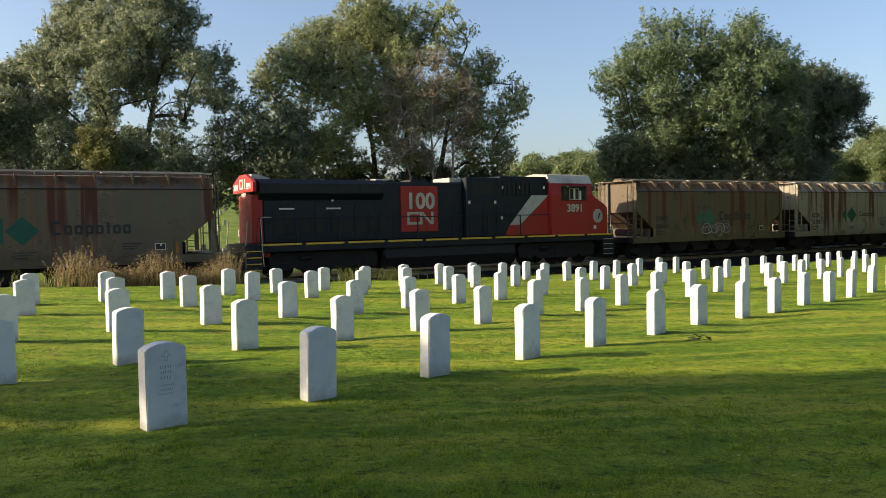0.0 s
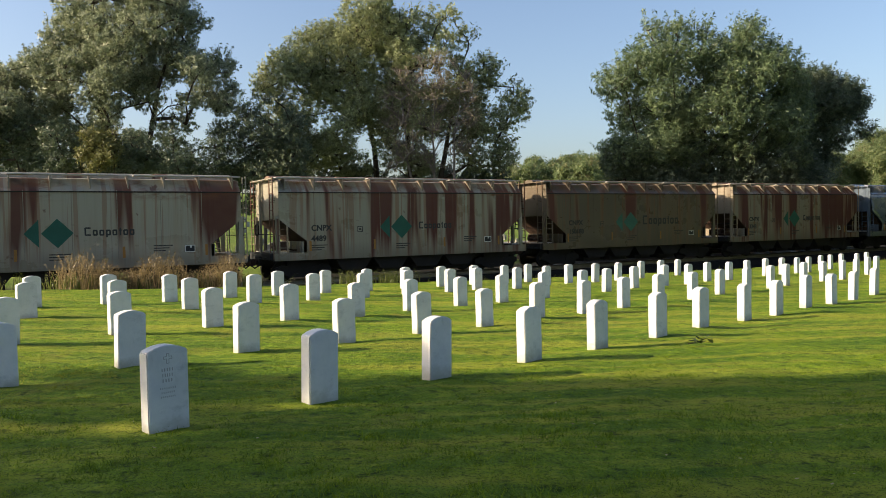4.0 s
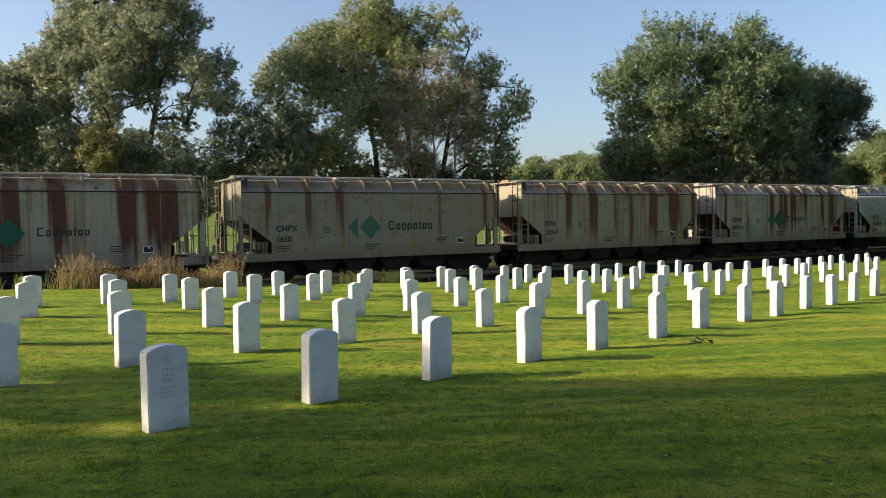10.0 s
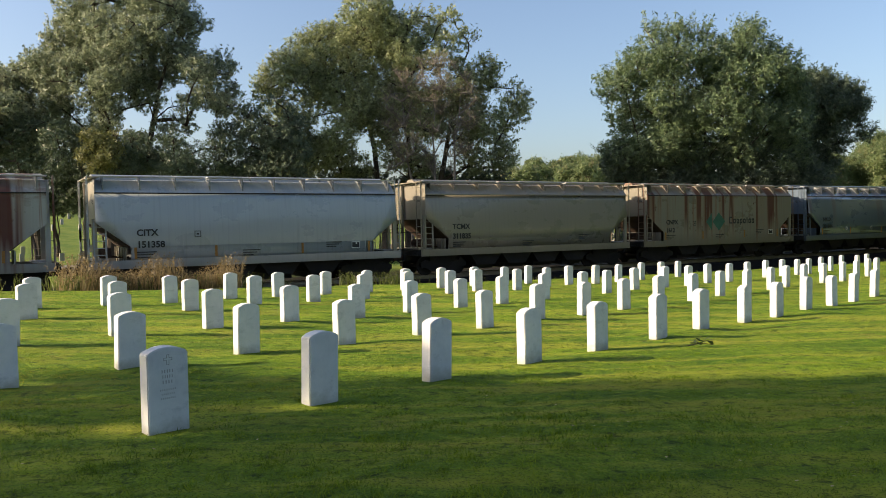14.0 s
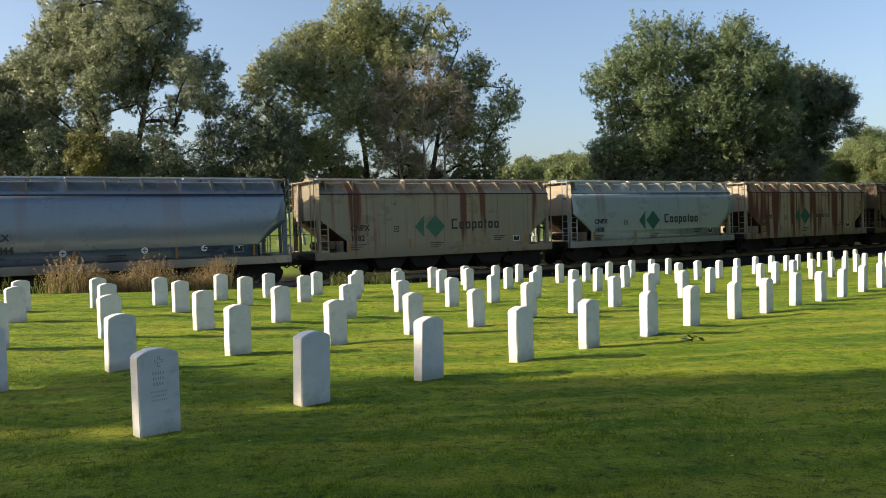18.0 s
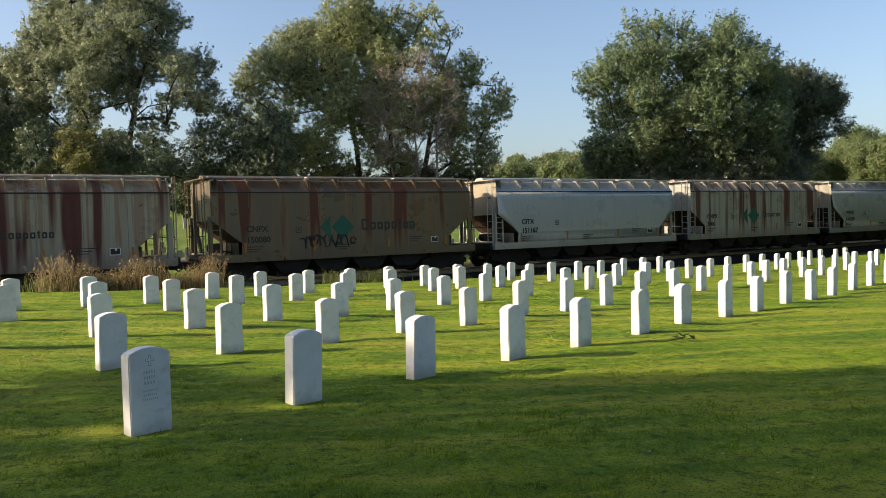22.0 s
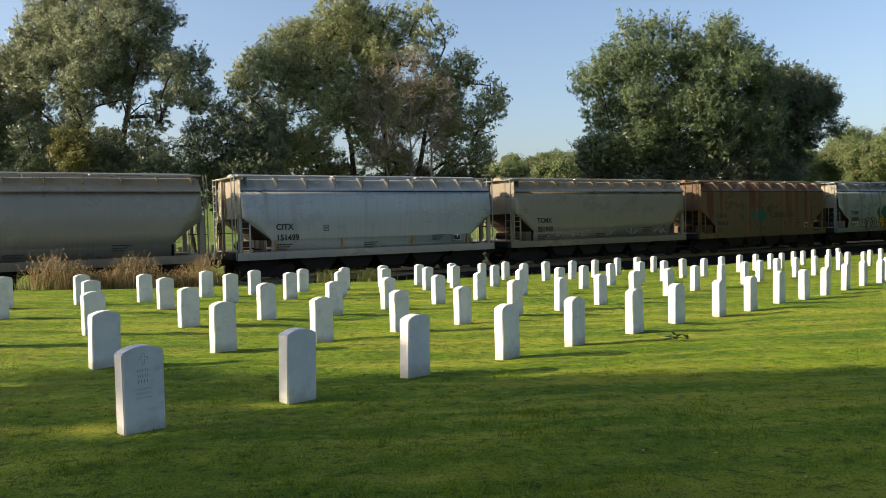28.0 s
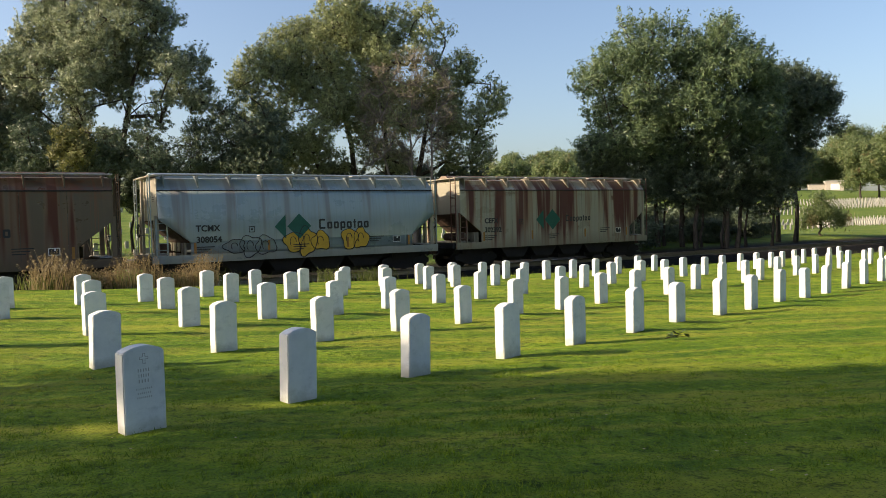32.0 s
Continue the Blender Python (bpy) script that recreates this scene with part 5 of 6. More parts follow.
def make_trees():
    # spreading tree at the south end, with thickets behind and below it
    tall = ((-0.632, 0.084), (-0.627, 0.203), (-0.55, 0.21), (-0.522, 0.226), (-0.511, 0.238), (-0.501, 0.256), (-0.488, 0.278), (-0.476, 0.313), (-0.44, 0.347), (-0.377, 0.357), (-0.336, 0.332), (-0.316, 0.293), (-0.309, 0.27), (-0.295, 0.257), (-0.296, 0.238), (-0.279, 0.232), (-0.26, 0.219), (-0.261, 0.202), (-0.27, 0.19), (-0.255, 0.172), (-0.244, 0.16), (-0.263, 0.152), (-0.282, 0.148), (-0.302, 0.132), (-0.322, 0.126), (-0.361, 0.129), (-0.392, 0.139), (-0.442, 0.122), (-0.484, 0.123), (-0.526, 0.103))
    low = ((-0.632, 0.071), (-0.628, 0.175), (-0.551, 0.177), (-0.504, 0.152), (-0.462, 0.133), (-0.414, 0.125), (-0.364, 0.127), (-0.322, 0.113), (-0.31, 0.064))
    mid = ((-0.338, 0.065), (-0.326, 0.104), (-0.308, 0.118), (-0.29, 0.128), (-0.272, 0.142), (-0.254, 0.153), (-0.234, 0.162), (-0.214, 0.168), (-0.19, 0.153), (-0.173, 0.117), (-0.175, 0.061))
    leafy = ((-0.464, 0.123), (-0.455, 0.131), (-0.434, 0.135), (-0.414, 0.125), (-0.409, 0.108), (-0.415, 0.079), (-0.457, 0.077), (-0.462, 0.098))
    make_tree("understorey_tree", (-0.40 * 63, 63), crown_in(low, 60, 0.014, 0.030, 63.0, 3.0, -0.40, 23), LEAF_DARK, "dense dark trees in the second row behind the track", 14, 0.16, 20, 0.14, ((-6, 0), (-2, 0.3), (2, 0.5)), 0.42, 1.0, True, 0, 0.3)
    make_tree("oak_tree", (-0.435 * 52, 52), crown_in(tall, 200, 0.011, 0.027, 52.0, 4.2, -0.435, 1, ((-0.303, 0.143, 0.006), (-0.345, 0.157, 0.005), (-0.405, 0.147, 0.005), (-0.326, 0.178, 0.004))), LEAF_ASH, "tall spreading tree with grey-green leaves behind the track", 14, 0.14, 11, 0.33, ((0.4, 0), (2.2, 0.5), (-4.6, 0.5)), 0.36, 0.3, True, 2, 0.45)
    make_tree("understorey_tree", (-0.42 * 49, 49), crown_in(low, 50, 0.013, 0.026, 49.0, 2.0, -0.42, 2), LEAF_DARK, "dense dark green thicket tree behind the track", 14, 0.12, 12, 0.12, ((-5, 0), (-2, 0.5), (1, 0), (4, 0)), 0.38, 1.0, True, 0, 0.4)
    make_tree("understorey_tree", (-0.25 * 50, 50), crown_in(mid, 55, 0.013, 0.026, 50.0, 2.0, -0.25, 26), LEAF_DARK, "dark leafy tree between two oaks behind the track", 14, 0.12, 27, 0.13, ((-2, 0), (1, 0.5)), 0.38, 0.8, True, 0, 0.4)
    make_tree("understorey_bush", (-0.436 * 47, 47), crown_in(leafy, 22, 0.008, 0.014, 47.0, 0.8, -0.436, 22), LEAF_YELLOW, "yellowing leafy bush under the tall tree", 14, 0.12, 19, 0.08, ((0, 0), (0.6, 0.2)), 0.34, 0.8)

    foot = ((-0.632, 0.084), (-0.443, 0.091), (-0.317, 0.077), (-0.174, 0.081), (-0.032, 0.071), (0.084, 0.072), (0.098, 0.047), (0.091, 0.014), (-0.176, 0.023), (-0.389, 0.023), (-0.634, 0.027))
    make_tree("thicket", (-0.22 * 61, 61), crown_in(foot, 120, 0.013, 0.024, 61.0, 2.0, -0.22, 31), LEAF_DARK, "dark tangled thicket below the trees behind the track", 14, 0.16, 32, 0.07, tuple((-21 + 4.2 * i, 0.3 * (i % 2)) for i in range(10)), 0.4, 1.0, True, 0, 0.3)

    # big oak in the middle with a half-dead tree before it
    round_oak = ((-0.235, 0.157), (-0.237, 0.182), (-0.224, 0.217), (-0.191, 0.237), (-0.155, 0.255), (-0.137, 0.262), (-0.132, 0.281), (-0.119, 0.292), (-0.097, 0.297), (-0.069, 0.293), (-0.034, 0.277), (-0.019, 0.279), (-0.007, 0.267), (0.001, 0.279), (0.022, 0.276), (0.015, 0.264), (0.027, 0.252), (0.044, 0.245), (0.052, 0.216), (0.074, 0.209), (0.074, 0.198), (0.065, 0.187), (0.085, 0.184), (0.108, 0.17), (0.109, 0.154), (0.103, 0.137), (0.105, 0.122), (0.093, 0.112), (0.09, 0.103), (0.1, 0.091), (0.091, 0.083), (0.073, 0.075), (0.04, 0.07), (-0.039, 0.071), (-0.103, 0.069), (-0.175, 0.066), (-0.21, 0.066), (-0.223, 0.111))
    brown = ((-0.075, 0.072), (-0.083, 0.144), (-0.071, 0.193), (-0.035, 0.218), (0.001, 0.224), (0.036, 0.192), (0.053, 0.148), (0.041, 0.098), (0.033, 0.07))
    make_tree("oak_tree", (-0.05 * 58, 58), crown_in(round_oak, 205, 0.011, 0.027, 58.0, 4.5, -0.05, 3, ((-0.010, 0.100, 0.007), (0.006, 0.093, 0.006), (-0.105, 0.104, 0.006), (0.062, 0.160, 0.006), (-0.165, 0.128, 0.005))), LEAF_OAK, "large round oak, yellowing green leaves, behind the track", 12, 0.15, 13, 0.30, ((-1.5, 0), (0.3, 0.6), (2.4, -0.3)), 0.38, 0.4, True, 2, 0.5)
    make_tree("dying_tree", (-0.01 * 53, 53), crown_in(brown, 60, 0.012, 0.022, 53.0, 1.2, -0.01, 4), LEAF_RUSSET, "half-dead tree with bare grey-brown twigs", 3, 0.10, 14, 0.15, ((0, 0), (1.0, 0), (-1.6, 0.3)), 0.5, 0.6, True, 16, 0.0, 1.6, GREY_BARK)
    # elms on the north side
    elm = ((0.207, 0.073), (0.202, 0.089), (0.211, 0.106), (0.222, 0.12), (0.221, 0.145), (0.2, 0.154), (0.206, 0.19), (0.224, 0.195), (0.228, 0.213), (0.259, 0.229), (0.257, 0.252), (0.268, 0.255), (0.283, 0.248), (0.297, 0.26), (0.319, 0.251), (0.339, 0.252), (0.344, 0.226), (0.355, 0.235), (0.374, 0.243), (0.388, 0.257), (0.399, 0.25), (0.425, 0.239), (0.443, 0.231), (0.449, 0.22), (0.439, 0.21), (0.454, 0.191), (0.46, 0.148), (0.456, 0.068))
    dark = ((0.443, 0.188), (0.476, 0.191), (0.494, 0.183), (0.516, 0.176), (0.531, 0.167), (0.539, 0.154), (0.536, 0.143), (0.53, 0.132), (0.545, 0.114), (0.543, 0.103), (0.519, 0.096), (0.508, 0.093), (0.515, 0.082), (0.5, 0.071), (0.478, 0.06), (0.441, 0.061))
    under = ((0.209, 0.094), (0.244, 0.102), (0.456, 0.097), (0.497, 0.071), (0.496, 0.046), (0.478, 0.028), (0.485, 0.011), (0.455, 0.003), (0.404, 0.01), (0.36, 0.003), (0.316, 0.01), (0.272, 0.003), (0.213, 0.012))
    # the elm's lower canopy, its shade put into a darker leaf colour
    make_tree("understorey_tree", (0.34 * 60, 60.5), crown_in(under, 80, 0.014, 0.028, 60.5, 2.5, 0.34, 25), LEAF_DARK, "low foliage of the green elm, shade put into its leaf colour", 18, 0.14, 24, 0.12, ((-6.5, 0), (-4, 0.3), (-1.5, 0.2), (0, 0.4), (1.4, 0.1), (3, 0), (5, 0.3), (7, 0.2)), 0.4, 1.0, True, 0, 0.5)
    make_tree("elm_tree", (0.33 * 60, 60), crown_in(elm, 130, 0.013, 0.028, 60.0, 4.0, 0.33, 5), LEAF_ELM, "tall many-stemmed green elm beside the track", 13, 0.15, 15, 0.18, ((-4.0, 0), (-2.9, 0.4), (-1.6, 0), (0.4, 0.3), (1.2, -0.4), (3.8, 0.2), (4.8, 0.6)), 0.46, 0.6, True, 1, 0.85, 2.2)
    make_tree("elm_tree", (0.475 * 66, 66), crown_in(dark, 75, 0.012, 0.026, 66.0, 3.0, 0.475, 6, ((0.522, 0.108, 0.006), (0.508, 0.085, 0.005))), LEAF_DARK, "dark rounded tree behind the green elm", 14, 0.14, 16, 0.2, ((-1.0, 0), (0.6, 0.3)), 0.38, 0.7, True, 1, 0.7, 2.0)
    # the tree that shades the nearest graves; it stands up-sun of them
    shade = random.Random(9)
    run, side = math.cos(radians(SUN_FROM)) / math.tan(radians(SUN_UP)), math.sin(radians(SUN_FROM)) / math.tan(radians(SUN_UP))
    lobes = []

    def open_to_sun(x, y):
        return any(((x - a) / w) ** 2 + ((y - b) / 0.30) ** 2 < 1 for a, b, w in ((2.35, 5.2, 0.7), (-1.9, 6.2, 0.6), (-3.1, 5.6, 1.0), (2.6, 4.0, 0.6), (-3.2, 6.6, 0.7), (1.1, 4.65, 0.6), (-1.0, 5.35, 0.6), (0.2, 5.65, 0.5), (3.4, 6.1, 0.7)))

    for y, r, row in ((8.15, 0.42, (-3.9, -4.8)), (7.5, 0.45, (-2.0, -1.3, -3.6)), (7.0, 0.50, (-0.5, 0.3, 1.0, 1.9, 2.8, 3.7, 4.6, 5.6)), (6.5, 0.55, (0.2, 1.0, 1.9, 2.8, 3.7, 4.6, 5.6)), (5.9, 0.50, (-1.2, -0.4, 0.3, 1.1, 1.9, 2.9, 3.9, 5.0)),
                      (5.3, 0.50, (-0.2, 0.5, 1.2, 3.2, 4.4)), (4.85, 0.45, (-1.6, -0.9, -0.1, 0.7, 1.9, 3.0)), (4.4, 0.45, (-2.4, -0.6, 0.2, 1.5)), (3.9, 0.50, (-1.5, -0.6, 0.2, 1.0, 2.0)), (3.3, 0.6, (-1.6, -0.5, 0.6, 1.7)),
                      (2.4, 0.9, (-2.4, -0.9, 0.8, 2.4)), (0.8, 1.2, (-3, -0.8, 1.5, 4)), (-1.2, 1.3, (-3, 0, 3))):
        for x in row:
            if open_to_sun(x, y):
                continue
            h = shade.uniform(5.5, 10.5)
            lobes.append((x + run * h + 17.6, y + side * h - 1.6, h, r, r * 0.45))
    for i in range(11):
        y = 2.6 + 0.5 * i
        for j in range(20):
            x = -5.4 + 0.58 * j + 0.29 * (i % 2)
            if shade.random() < 0.30 or open_to_sun(x, y) or y > 8.1 - 0.16 * (x + 4.0) - (0.5 if x > -1 else 0.0):
                continue
            h = shade.uniform(5.0, 11.0)
            r = shade.uniform(0.24, 0.42)
            lobes.append((x + run * h + 17.6 + shade.uniform(-0.2, 0.2), y + side * h - 1.6 + shade.uniform(-0.15, 0.15), h, r, r * 0.45))
    make_tree("shade_tree", (-17.6, 1.6), lobes, LEAF_THICK, "broad green tree shading the lawn", 14, 0.17, 17, 0.4, ((0, 0),), 0.3)
    # an unseen neighbour beside the viewer, added to block skylight over the near lawn
    over = [(shade.uniform(-4.2, 4.5), shade.uniform(-3.4, 3.0), shade.uniform(4.6, 9.0), shade.uniform(0.9, 1.5), shade.uniform(0.7, 1.1)) for _ in range(58)]
    make_tree("shade_tree", (-4.8, -3.0), over, LEAF_THICK, "unseen tree added to keep skylight off the near lawn", 9, 0.30, 37, 0.38, ((0, 0),), 0.55)
    # trees round the near side of the place, which the car sides mirror
    rim = random.Random(21)
    for n in range(18):
        a = radians(-62 + 9.5 * n)                  # bearing clockwise from the right-hand side
        far = rim.uniform(80, 125)
        x, y = far * math.cos(a), -far * math.sin(a) + 15
        if x < 0.72 * y + 8:
            continue
        high = rim.uniform(13, 20)
        w = high * 0.5
        lobes = [(rim.uniform(-w, w) * 0.8, rim.uniform(-w, w) * 0.6, high * rim.uniform(0.3, 0.8), w * rim.uniform(0.5, 0.75), w * rim.uniform(0.45, 0.65)) for _ in range(8)]
        make_tree("rim_tree", (x, y), lobes, LEAF_DARK, "leafy tree at the edge of the lawn", 12, 1.1, 100 + n, 0.4, ((0, 0),), 2.2, 0.4, False)
    # nearer unseen trees, placed to cut the skylight on the cars at right
    for n, (s, d, high) in enumerate(((40, 27, 13), (47, 24, 15), (54, 21, 16), (62, 17, 17), (70, 17, 17), (78, 13, 17), (86, 20, 19), (98, 14, 18), (112, 22, 20), (130, 15, 18))):
        p = TC + TE * s + TN * d
        w = high * 0.42
        lobes = [(rim.uniform(-w, w) * 0.7, rim.uniform(-w, w) * 0.7, high * rim.uniform(0.25, 0.85), w * rim.uniform(0.5, 0.7), w * rim.uniform(0.45, 0.65)) for _ in range(10)]
        make_tree("rim_tree", (p.x, p.y), lobes, LEAF_DARK, "tall unseen tree placed to cut skylight on the cars", 12, 1.1, 140 + n, 0.4, ((0, 0),), 2.0, 0.4, False)
    # far trees on the hill beyond
    rng = random.Random(8)
    row = [(0.082 + 0.017 * i + rng.uniform(-0.006, 0.006), rng.uniform(170, 260), (0.078 if i < 3 else 0.089) + rng.uniform(-0.004, 0.003), 0.45) for i in range(9)]
    row += [(-0.62 + 0.045 * i, rng.uniform(150, 230), rng.uniform(0.05, 0.07), 0.45) for i in range(16)]
    row += [(0.24 + 0.013 * i, rng.uniform(225, 270), rng.uniform(0.055, 0.075), 0.45) for i in range(18)]
    row += [(0.542, 295, 0.105, 0.4), (0.562, 310, 0.118, 0.42), (0.568, 200, 0.097, 0.3), (0.592, 205, 0.098, 0.3), (0.617, 190, 0.118, 0.32), (0.512, 300, 0.088, 0.45), (0.488, 290, 0.085, 0.45), (0.64, 210, 0.11, 0.4)]
    for n, (tx, depth, up, broad) in enumerate(row):
        high = max(5.0, 1.36 + up * depth - ground_z(tx * depth, depth))
        w = high * broad
        lobes = [(rng.uniform(-w, w) * 0.8, rng.uniform(-w, w) * 0.6, high * rng.uniform(0.25, 0.85), w * rng.uniform(0.45, 0.75), w * rng.uniform(0.45, 0.7)) for _ in range(9)]
        make_tree("far_tree", (tx * depth, depth), lobes, LEAF_FAR, "distant leafy tree on the hillside", 24, 0.45, 40 + n, 0.3, ((0, 0),), 1.2, 0.4, False)
    bush = ((0, 0, 1.8, 1.2, 1.0), (1.2, 0.3, 2.3, 1.1, 1.0), (-1.0, 0, 2.0, 1.0, 0.9), (0.3, 0.2, 3.4, 1.0, 0.8), (1.8, 0, 1.3, 0.9, 0.8), (-1.6, 0, 1.2, 0.8, 0.7))
    make_tree("young_tree", (0.516 * 73, 73), bush, LEAF_FAR, "small bushy green tree beyond the track", 34, 0.16, 71, 0.12, ((0, 0),), 0.6)
    # taller brush added behind the trunks; its dark leaves stand in for shade
    for n in range(12):
        tx = 0.255 + 0.016 * n
        depth = 66 + 40 * (tx - 0.25) + rng.uniform(0, 4)
        lobes = [(rng.uniform(-1.6, 1.6), rng.uniform(-1, 1), rng.uniform(0.3, 2.6), rng.uniform(0.5, 0.95), rng.uniform(0.4, 0.7)) for _ in range(7)]
        bush = make_tree("brush", (tx * depth, depth), lobes, LEAF_DARK, "tall brush added under the trees to darken the gaps", 26, 0.18, 200 + n, 0.05, ((0, 0),), 0.5, 0.4, False)
        bush["category"] = "bush"
    # brush along the far side of the track
    for n in range(14):
        tx = 0.19 + 0.018 * n
        depth = 52 + 32 * (tx - 0.19) + 26 * max(0, tx - 0.19) + rng.uniform(1, 5)
        w = rng.uniform(0.6, 1.1)
        lobes = [(rng.uniform(-1.4, 1.4), rng.uniform(-1, 1), rng.uniform(0.1, 1.6), w * rng.uniform(0.35, 0.8), w * 0.5) for _ in range(7)]
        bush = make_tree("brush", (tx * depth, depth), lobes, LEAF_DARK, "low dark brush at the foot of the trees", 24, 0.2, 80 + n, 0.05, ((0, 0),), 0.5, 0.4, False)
        bush["category"] = "bush"


make_trees()


# ---- weeds at the lawn's edge ----
def blades(name, places, high, wide, seed, material, label, lean=0.35, head=0.0):
    """Many thin bent blades; with head, each carries a loose seed head."""
    rng = np.random.default_rng(seed)
    quads = []
    for x, y, k in places:
        h = high * k
        a = rng.uniform(0, 2 * math.pi)
        side = np.array([math.cos(a), math.sin(a), 0]) * wide
        tip = np.array([rng.normal() * lean * h, rng.normal() * lean * h, h])
        p = np.array([x, y, ground_z(x, y) - 0.02])
        mid = p + tip * np.array([0.35, 0.35, 0.55])
        top = p + tip
        quads += [p - side, p + side, mid + side * 0.7, mid - side * 0.7, mid - side * 0.7, mid + side * 0.7, top + side * 0.15, top - side * 0.15]
        if head:
            for q in range(11):
                c = p + tip * (0.62 + 0.40 * rng.random()) + rng.normal(size=3) * np.array([0.035, 0.035, 0.05]) * head
                u = rng.normal(size=3) * 0.013 * head + np.array([0, 0, 0.012])
                v = rng.normal(size=3) * 0.013 * head
                quads += [c - u, c - v, c + u, c + v]
    me = raw_mesh(name, np.array(quads), 4)
    me.materials.append(material)
    return tagged(new(name, me), label, "weeds" if head else "grass", kind="stuff")


def make_weeds():
    rng = random.Random(5)
    straw = leaf_material("dry_weeds", (0.12, 0.09, 0.04), (0.34, 0.26, 0.135))
    green = leaf_material("green_weeds", (0.05, 0.075, 0.018), (0.15, 0.17, 0.04))
    dry, fresh = [], []
    for n in range(900):
        s = rng.uniform(-0.6, 5.2) if n % 4 else rng.choice((rng.gauss(1.3, 0.5), rng.gauss(4.3, 0.4)))
        p = TC + TE * s + TN * rng.uniform(5.4, 6.9)
        dry.append((p.x, p.y, rng.uniform(0.4, 1.0) * (0.8 + 0.3 * math.sin(s * 2.6 + 1.2))))
    for n in range(900):
        s = rng.choice((rng.uniform(-6, 0), rng.gauss(9.6, 0.35), rng.gauss(11.4, 0.3), rng.uniform(0, 70), rng.uniform(-1, 6), rng.uniform(-1, 6)))
        p = TC + TE * s + TN * rng.uniform(5.6, 6.9)
        fresh.append((p.x, p.y, rng.uniform(0.15, 0.6) * (1.0 if s < 14 else 0.4)))
    blades("dry_weeds", dry, 1.25, 0.012, 6, straw, "tall dry brown weeds along the lawn's edge", 0.16, 1.0)
    blades("green_weeds", fresh, 1.0, 0.014, 7, green, "short green weeds along the lawn's edge", 0.3, 0.5)


make_weeds()


# ---- beyond the track ----
def make_far_field():
    """Rows of white headstones on the hillside."""
    rng = random.Random(9)
    verts = []
    for row in range(16):
        d = -13 - row * 5.6
        n = 150 if row > 3 else 110
        for k in range(n):
            s = -60 + k * 2.6 + 6 * math.sin(row * 0.7)
            if rng.random() < 0.10 or 0.42 < math.sin(s * 0.035 + row * 0.4) < 0.62:
                continue
            p = TC + TE * s + TN * d
            if abs(p.x) > 0.72 * p.y or (s > 62 and (d > -60 or rng.random() < 0.6)) or s > 100:
                continue
            verts.append((p.x, p.y, ground_z(p.x, p.y)))
    for s0, s1, d0, d1 in ((150, 205, -74, -57), (100, 146, -41, -23), (112, 140, -66, -50), (78, 95, -28, -22), (60, 108, -63, -53), (55, 80, -42, -36)):
        d = d0
        while d < d1:
            s = s0
            while s < s1:
                p = TC + TE * (s + rng.uniform(-0.1, 0.1)) + TN * d
                verts.append((p.x, p.y, ground_z(p.x, p.y)))
                s += 1.15
            d += 2.3
    quads = []
    c, sn = math.cos(radians(RZ + 12)), math.sin(radians(RZ + 12))
    for x, y, z in verts:
        w, t, h = 0.165, 0.05, 0.62 + rng.uniform(-0.05, 0.05)
        cor = [(x + a * c - b * sn, y + a * sn + b * c) for a, b in ((-w, -t), (w, -t), (w, t), (-w, t))]
        lo = [np.array((*q, z - 0.1)) for q in cor]
        hi = [np.array((*q, z + h)) for q in cor]
        for i in range(4):
            quads += [lo[i], lo[(i + 1) % 4], hi[(i + 1) % 4], hi[i]]
        quads += hi
    me = raw_mesh("far_headstones", np.array(quads), 4)
    # darker than the near marble: shadow among the rows is put into the colour
    me.materials.append(plain("dimmed_marble", (0.46, 0.44, 0.40), 0.8, 0.0, 0.35))
    tagged(new("far_headstones", me), "many rows of small white headstones on the far hillside", "headstones", kind="stuff")


make_far_field()


def make_building():
    """A low pale garage on the hill."""
    depth = 260.0
    x = 0.534 * depth
    z = ground_z(x, depth)
    b = tagged(new("garage_building"), "low pale garage building with a white roller door", "building")
    b.matrix_basis = Matrix.Translation((x, depth, z)) @ pose(0, 0, 0, 0, 0, -22) @ Matrix.Diagonal((0.66, 0.84, 0.62, 1))
    tan = plain("pale_rendered_wall", (0.46, 0.42, 0.37), 0.85)
    part("wall", box(bmesh.new(), -4.2, 4.2, 0, 7, -1.0, 4.6), tan, b)
    part("roof", box(bmesh.new(), -4.5, 4.5, -0.3, 7.3, 4.604, 5.1), plain("pale_roof", (0.45, 0.44, 0.42), 0.8), b)
    door = part("roller_door", box(bmesh.new(), -1.9, 2.3, -0.12, -0.01, 0.0, 3.3), PAINT, b, "white roller door")
    for k in range(4):
        part("door_panel", box(bmesh.new(), -1.8, 2.2, -0.16, -0.124, 0.1 + 0.8 * k, 0.8 + 0.8 * k), PAINT, door)
    part("wing", box(bmesh.new(), -12, -4.21, 1, 6, -1.0, 3.2), tan, b, "low tan side wing")
    part("wing_roof", box(bmesh.new(), -12.3, -4.22, 0.7, 6.3, 3.204, 3.6), plain("grey_shingles", (0.18, 0.17, 0.16), 0.9), b)


make_building()


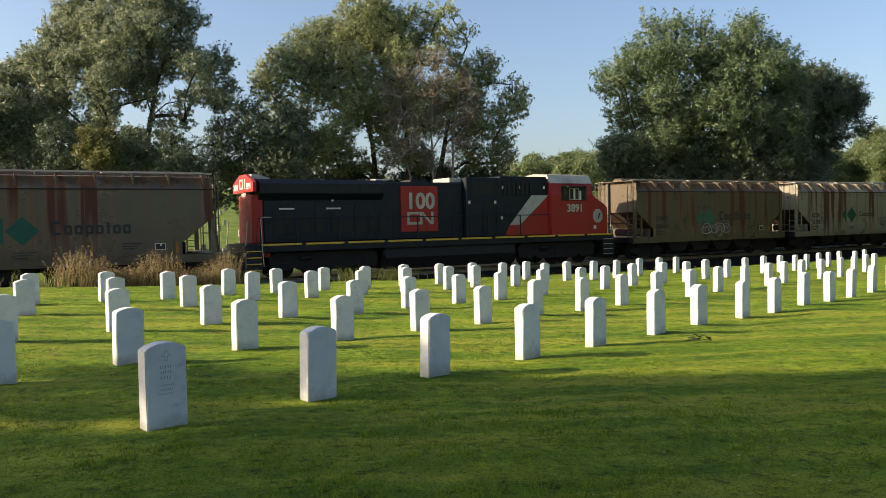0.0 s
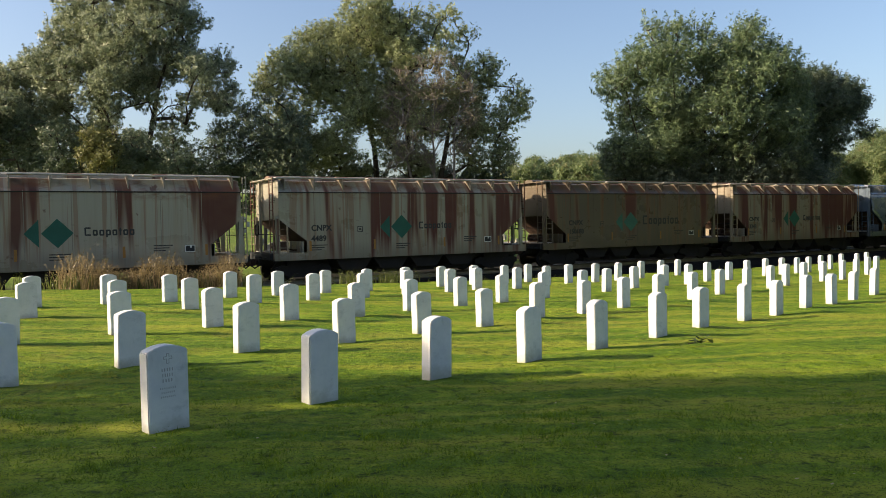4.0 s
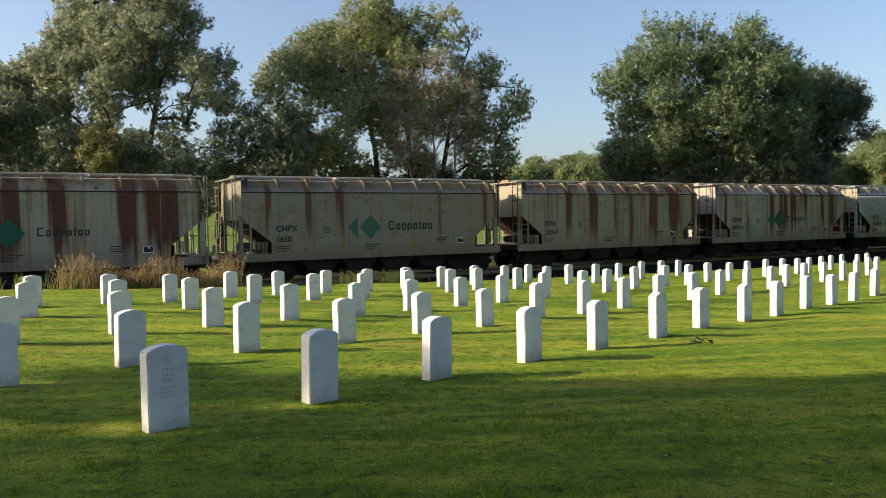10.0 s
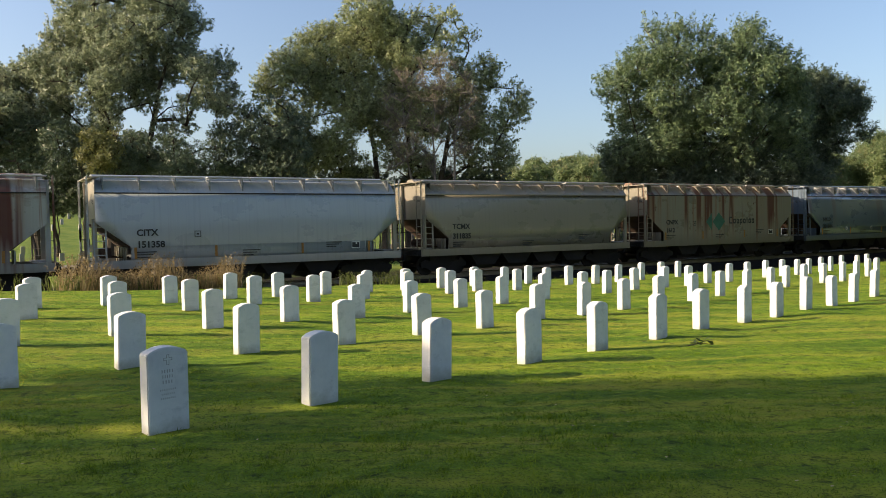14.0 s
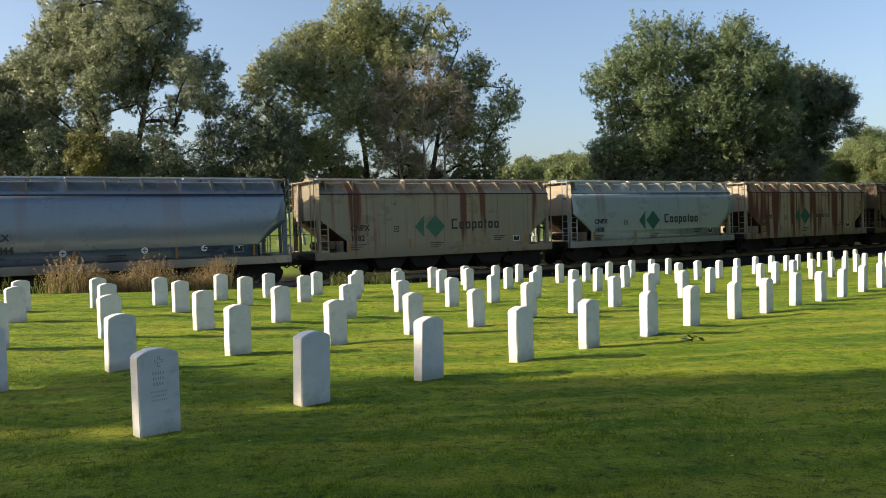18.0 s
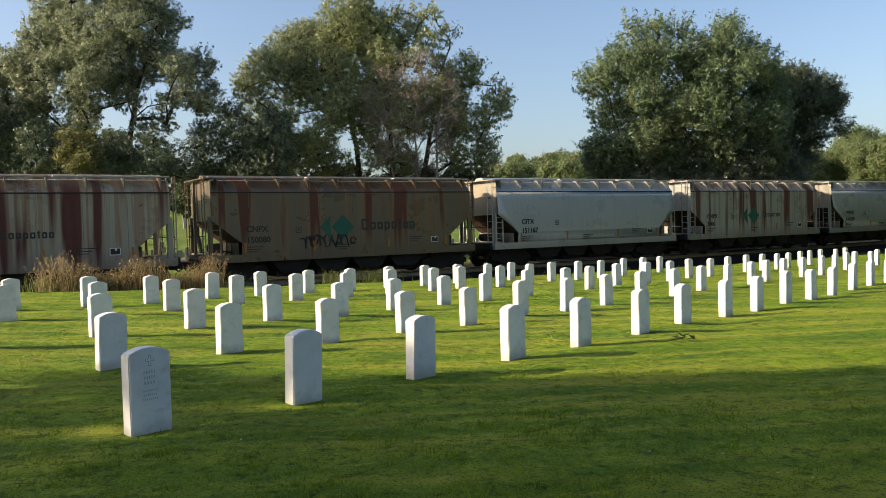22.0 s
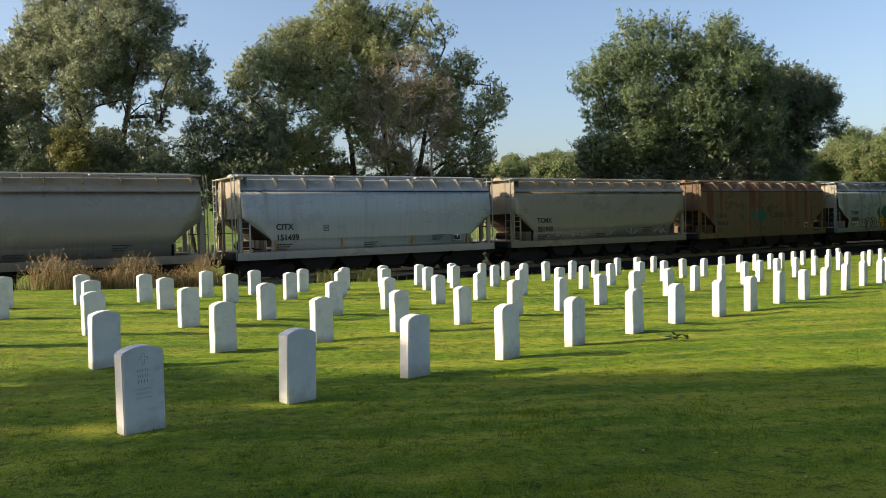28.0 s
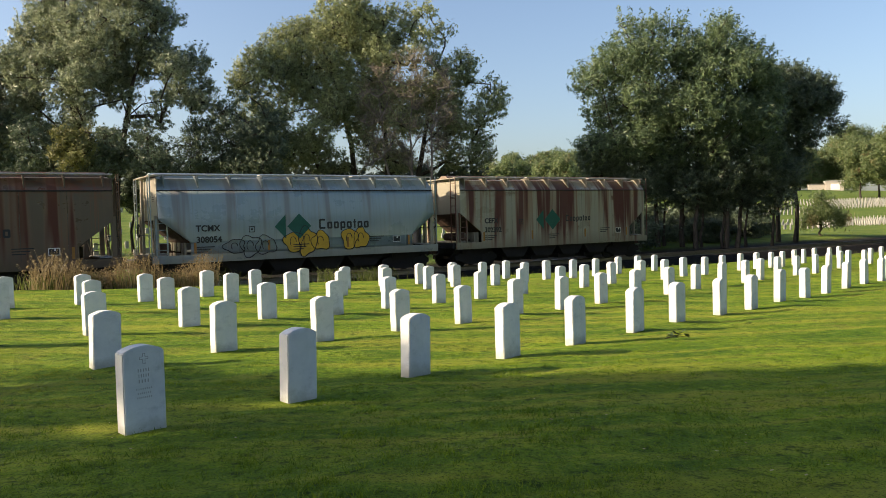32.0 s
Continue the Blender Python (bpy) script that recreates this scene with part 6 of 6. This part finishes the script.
def make_road():
    """A narrow lane on the far side of the track."""
    bm = bmesh.new()
    prev = None
    for i in range(60):
        s = -60 + i * 3.5
        d = -19 - 0.16 * max(0, s) - 4 * math.sin(s * 0.03)
        ring = []
        for o in (-1.6, 0.0, 1.6):
            p = TC + TE * s + TN * (d + o)
            ring.append(bm.verts.new((p.x, p.y, ground_z(p.x, p.y) + 0.05)))
        if prev:
            for k in range(2):
                bm.faces.new((prev[k], prev[k + 1], ring[k + 1], ring[k]))
        prev = ring
    bmesh.ops.recalc_face_normals(bm, faces=bm.faces)
    tagged(part("road", bm, plain("worn_asphalt", (0.20, 0.19, 0.18), 0.9, 0.0, 0.2, 2.0)), "narrow grey lane through the far cemetery", "road", kind="structure")


make_road()


# ---- mown grass close by ----
def make_grass():
    """Short blades over the nearest lawn."""
    rng = np.random.default_rng(3)
    n = 170000
    y = 2.3 + 20.0 * rng.random(n) ** 1.5
    x = (rng.random(n) * 2 - 1) * (0.62 * y + 0.3)
    tuft = np.repeat(np.arange(n // 25), 20)                  # most of the blades stand in tufts
    m = len(tuft)
    wide = 0.02 + 0.05 * rng.random(n // 25)
    x[:m] = x[:n // 25][tuft] + rng.normal(size=m) * wide[tuft] * 1.4
    y[:m] = y[:n // 25][tuft] + rng.normal(size=m) * wide[tuft]
    z = np.array([ground_z(a, b) for a, b in zip(x, y)])
    thick = 0.5 + 0.5 * np.sin(x * 3.1 + np.sin(y * 2.3) * 2) * np.sin(y * 4.7 + np.sin(x * 1.7) * 2)
    h = (0.010 + 0.018 * rng.random(n)) * (0.45 + 0.9 * thick) * np.clip((13 - y) / 7, 0.35, 1)
    h[:m] *= (1.0 + 0.7 * rng.random(n // 25))[tuft]
    a = rng.random(n) * 2 * math.pi
    side = np.stack([np.cos(a), np.sin(a), np.zeros(n)], 1) * (0.0018 + 0.0004 * y)[:, None]
    p = np.stack([x, y, z - 0.004], 1)
    tip = p + np.stack([rng.normal(size=n) * h * 0.6, rng.normal(size=n) * h * 0.6, h], 1)
    me = raw_mesh("grass_blades", np.stack([p - side, p + side, tip], 1).reshape(-1, 3), 3)
    me.materials.append(leaf_material("grass_blade", (0.055, 0.115, 0.006), (0.215, 0.30, 0.018), (0.34, 0.32, 0.045), 0.02, 0.4, 0.15))
    tagged(new("grass_blades", me), "short mown green and straw-coloured grass blades", "grass", kind="stuff")


make_grass()


def make_litter():
    """A broken leafy twig and scattered pale fallen leaves."""
    rng = random.Random(12)
    dead = leaf_material("fallen_leaves", (0.24, 0.19, 0.09), (0.52, 0.45, 0.27))
    bm = bmesh.new()
    for n in range(420):
        y = 3.5 + 20 * rng.random() ** 1.3
        x = rng.uniform(-0.6, 0.62) * y
        if x < 0.1 * y and rng.random() < 0.6:
            continue
        z = ground_z(x, y) + 0.022
        a, s = rng.uniform(0, 6.28), rng.uniform(0.007, 0.016)
        c, q = math.cos(a) * s, math.sin(a) * s
        up = rng.uniform(-0.3, 0.7) * s
        bm.faces.new([bm.verts.new(v) for v in ((x - c, y - q, z), (x + q * 0.6, y - c * 0.6, z + up * 0.5), (x + c, y + q, z + up), (x - q * 0.6, y + c * 0.6, z + up * 0.4))])
    tagged(part("fallen_leaves", bm, dead), "scattered pale dry fallen leaves on the lawn", "leaves", kind="stuff")
    x, y = 3.30, 10.12
    twig = tagged(new("fallen_twig"), "small broken twig with dark leaves on the grass", "twig")
    twig.matrix_basis = Matrix.Translation((x, y, ground_z(x, y)))
    bm = bmesh.new()
    tube(bm, ((-0.16, 0.0, 0.02), (0.0, 0.02, 0.05), (0.15, -0.01, 0.03)), (0.006, 0.005, 0.003), 5)
    part("stem", bm, BARK, twig)
    for n in range(16):
        bm = bmesh.new()
        c = Vector((rng.uniform(-0.15, 0.15), rng.uniform(-0.05, 0.05), rng.uniform(0.04, 0.12)))
        a = Vector((rng.uniform(-1, 1), rng.uniform(-1, 1), rng.uniform(-0.3, 0.6))).normalized() * 0.06
        b = a.cross(Vector((rng.uniform(-0.4, 0.4), 0.3, 1))).normalized() * 0.022
        bm.faces.new([bm.verts.new(v) for v in (c - a, c - b + Vector((0, 0, 0.008)), c + a, c + b)])
        part("leaf", bm, LEAF_THICK, twig)


make_litter()


# ---- what moves ----
# seconds, and how far along the track the leading corner of the train's numbered cars stands
TRAIN = (
    (0, 14.67), (1, 2.05), (2, -10.37), (3, -22.53), (4, -35.11), (5, -47.49), (6, -59.73), (7, -72.03),
    (8, -84.67), (9, -96.60), (10, -108.88), (11, -121.43), (12, -133.49), (13, -145.23), (14, -157.79), (15, -169.70),
    (16, -181.76), (17, -193.91), (18, -205.96), (19, -217.87), (20, -229.47), (21, -241.80), (22, -253.67), (23, -265.06),
    (24, -277.27), (25, -289.18), (26, -300.88), (27, -312.63), (28, -324.32), (29, -336.02), (30, -347.73), (31, -359.41),
    (32, -371.02),
)


def train_pose(s):
    at = on_track(s, 0.0)
    at.z = -0.988 + GRADE * s
    return Matrix.Translation(at) @ pose(0, 0, 0, 0, -math.degrees(GRADE), RZ)


def spin(wheel, turned, radius):
    """Rows that roll a wheelset along with the train."""
    home = wheel.matrix_basis.to_translation()
    marks = [(t, s) for t, s in TRAIN]
    rows = []
    for n in range(32 * FPS + 1):
        t = n / FPS
        k = min(int(t), 31)
        s = marks[k][1] + (marks[k + 1][1] - marks[k][1]) * (t - k)
        a = (s - marks[0][1]) / radius * (-1 if turned else 1)
        rows.append((t, Matrix.Translation(home) @ Matrix.Rotation(a, 4, "Y")))
    return rows


def motions():
    for k, car in enumerate(TRAIN_CARS):
        lead = PITCH * k + HALF if k else -15.46
        walk(car, [(t, train_pose(s + lead)) for t, s in TRAIN])
    walk(LOCO, [(t, train_pose(s + 2.55)) for t, s in TRAIN])
    first = {}
    for wheel in WHEELSETS:
        bogie = wheel.parent
        turned = bogie.matrix_basis[0][0] < 0
        place = wheel.matrix_basis.to_translation()
        key = (round(place.x, 2), round(place.z, 2), turned)
        if key not in first:
            walk(wheel, spin(wheel, turned, place.z))
            first[key] = wheel
        else:                                   # wheels at the same place of their bogies roll alike
            wheel.rotation_mode = "QUATERNION"
            wheel.animation_data_create()
            wheel.animation_data.action = first[key].animation_data.action
            wheel.animation_data.action_slot = first[key].animation_data.action_slot


motions()
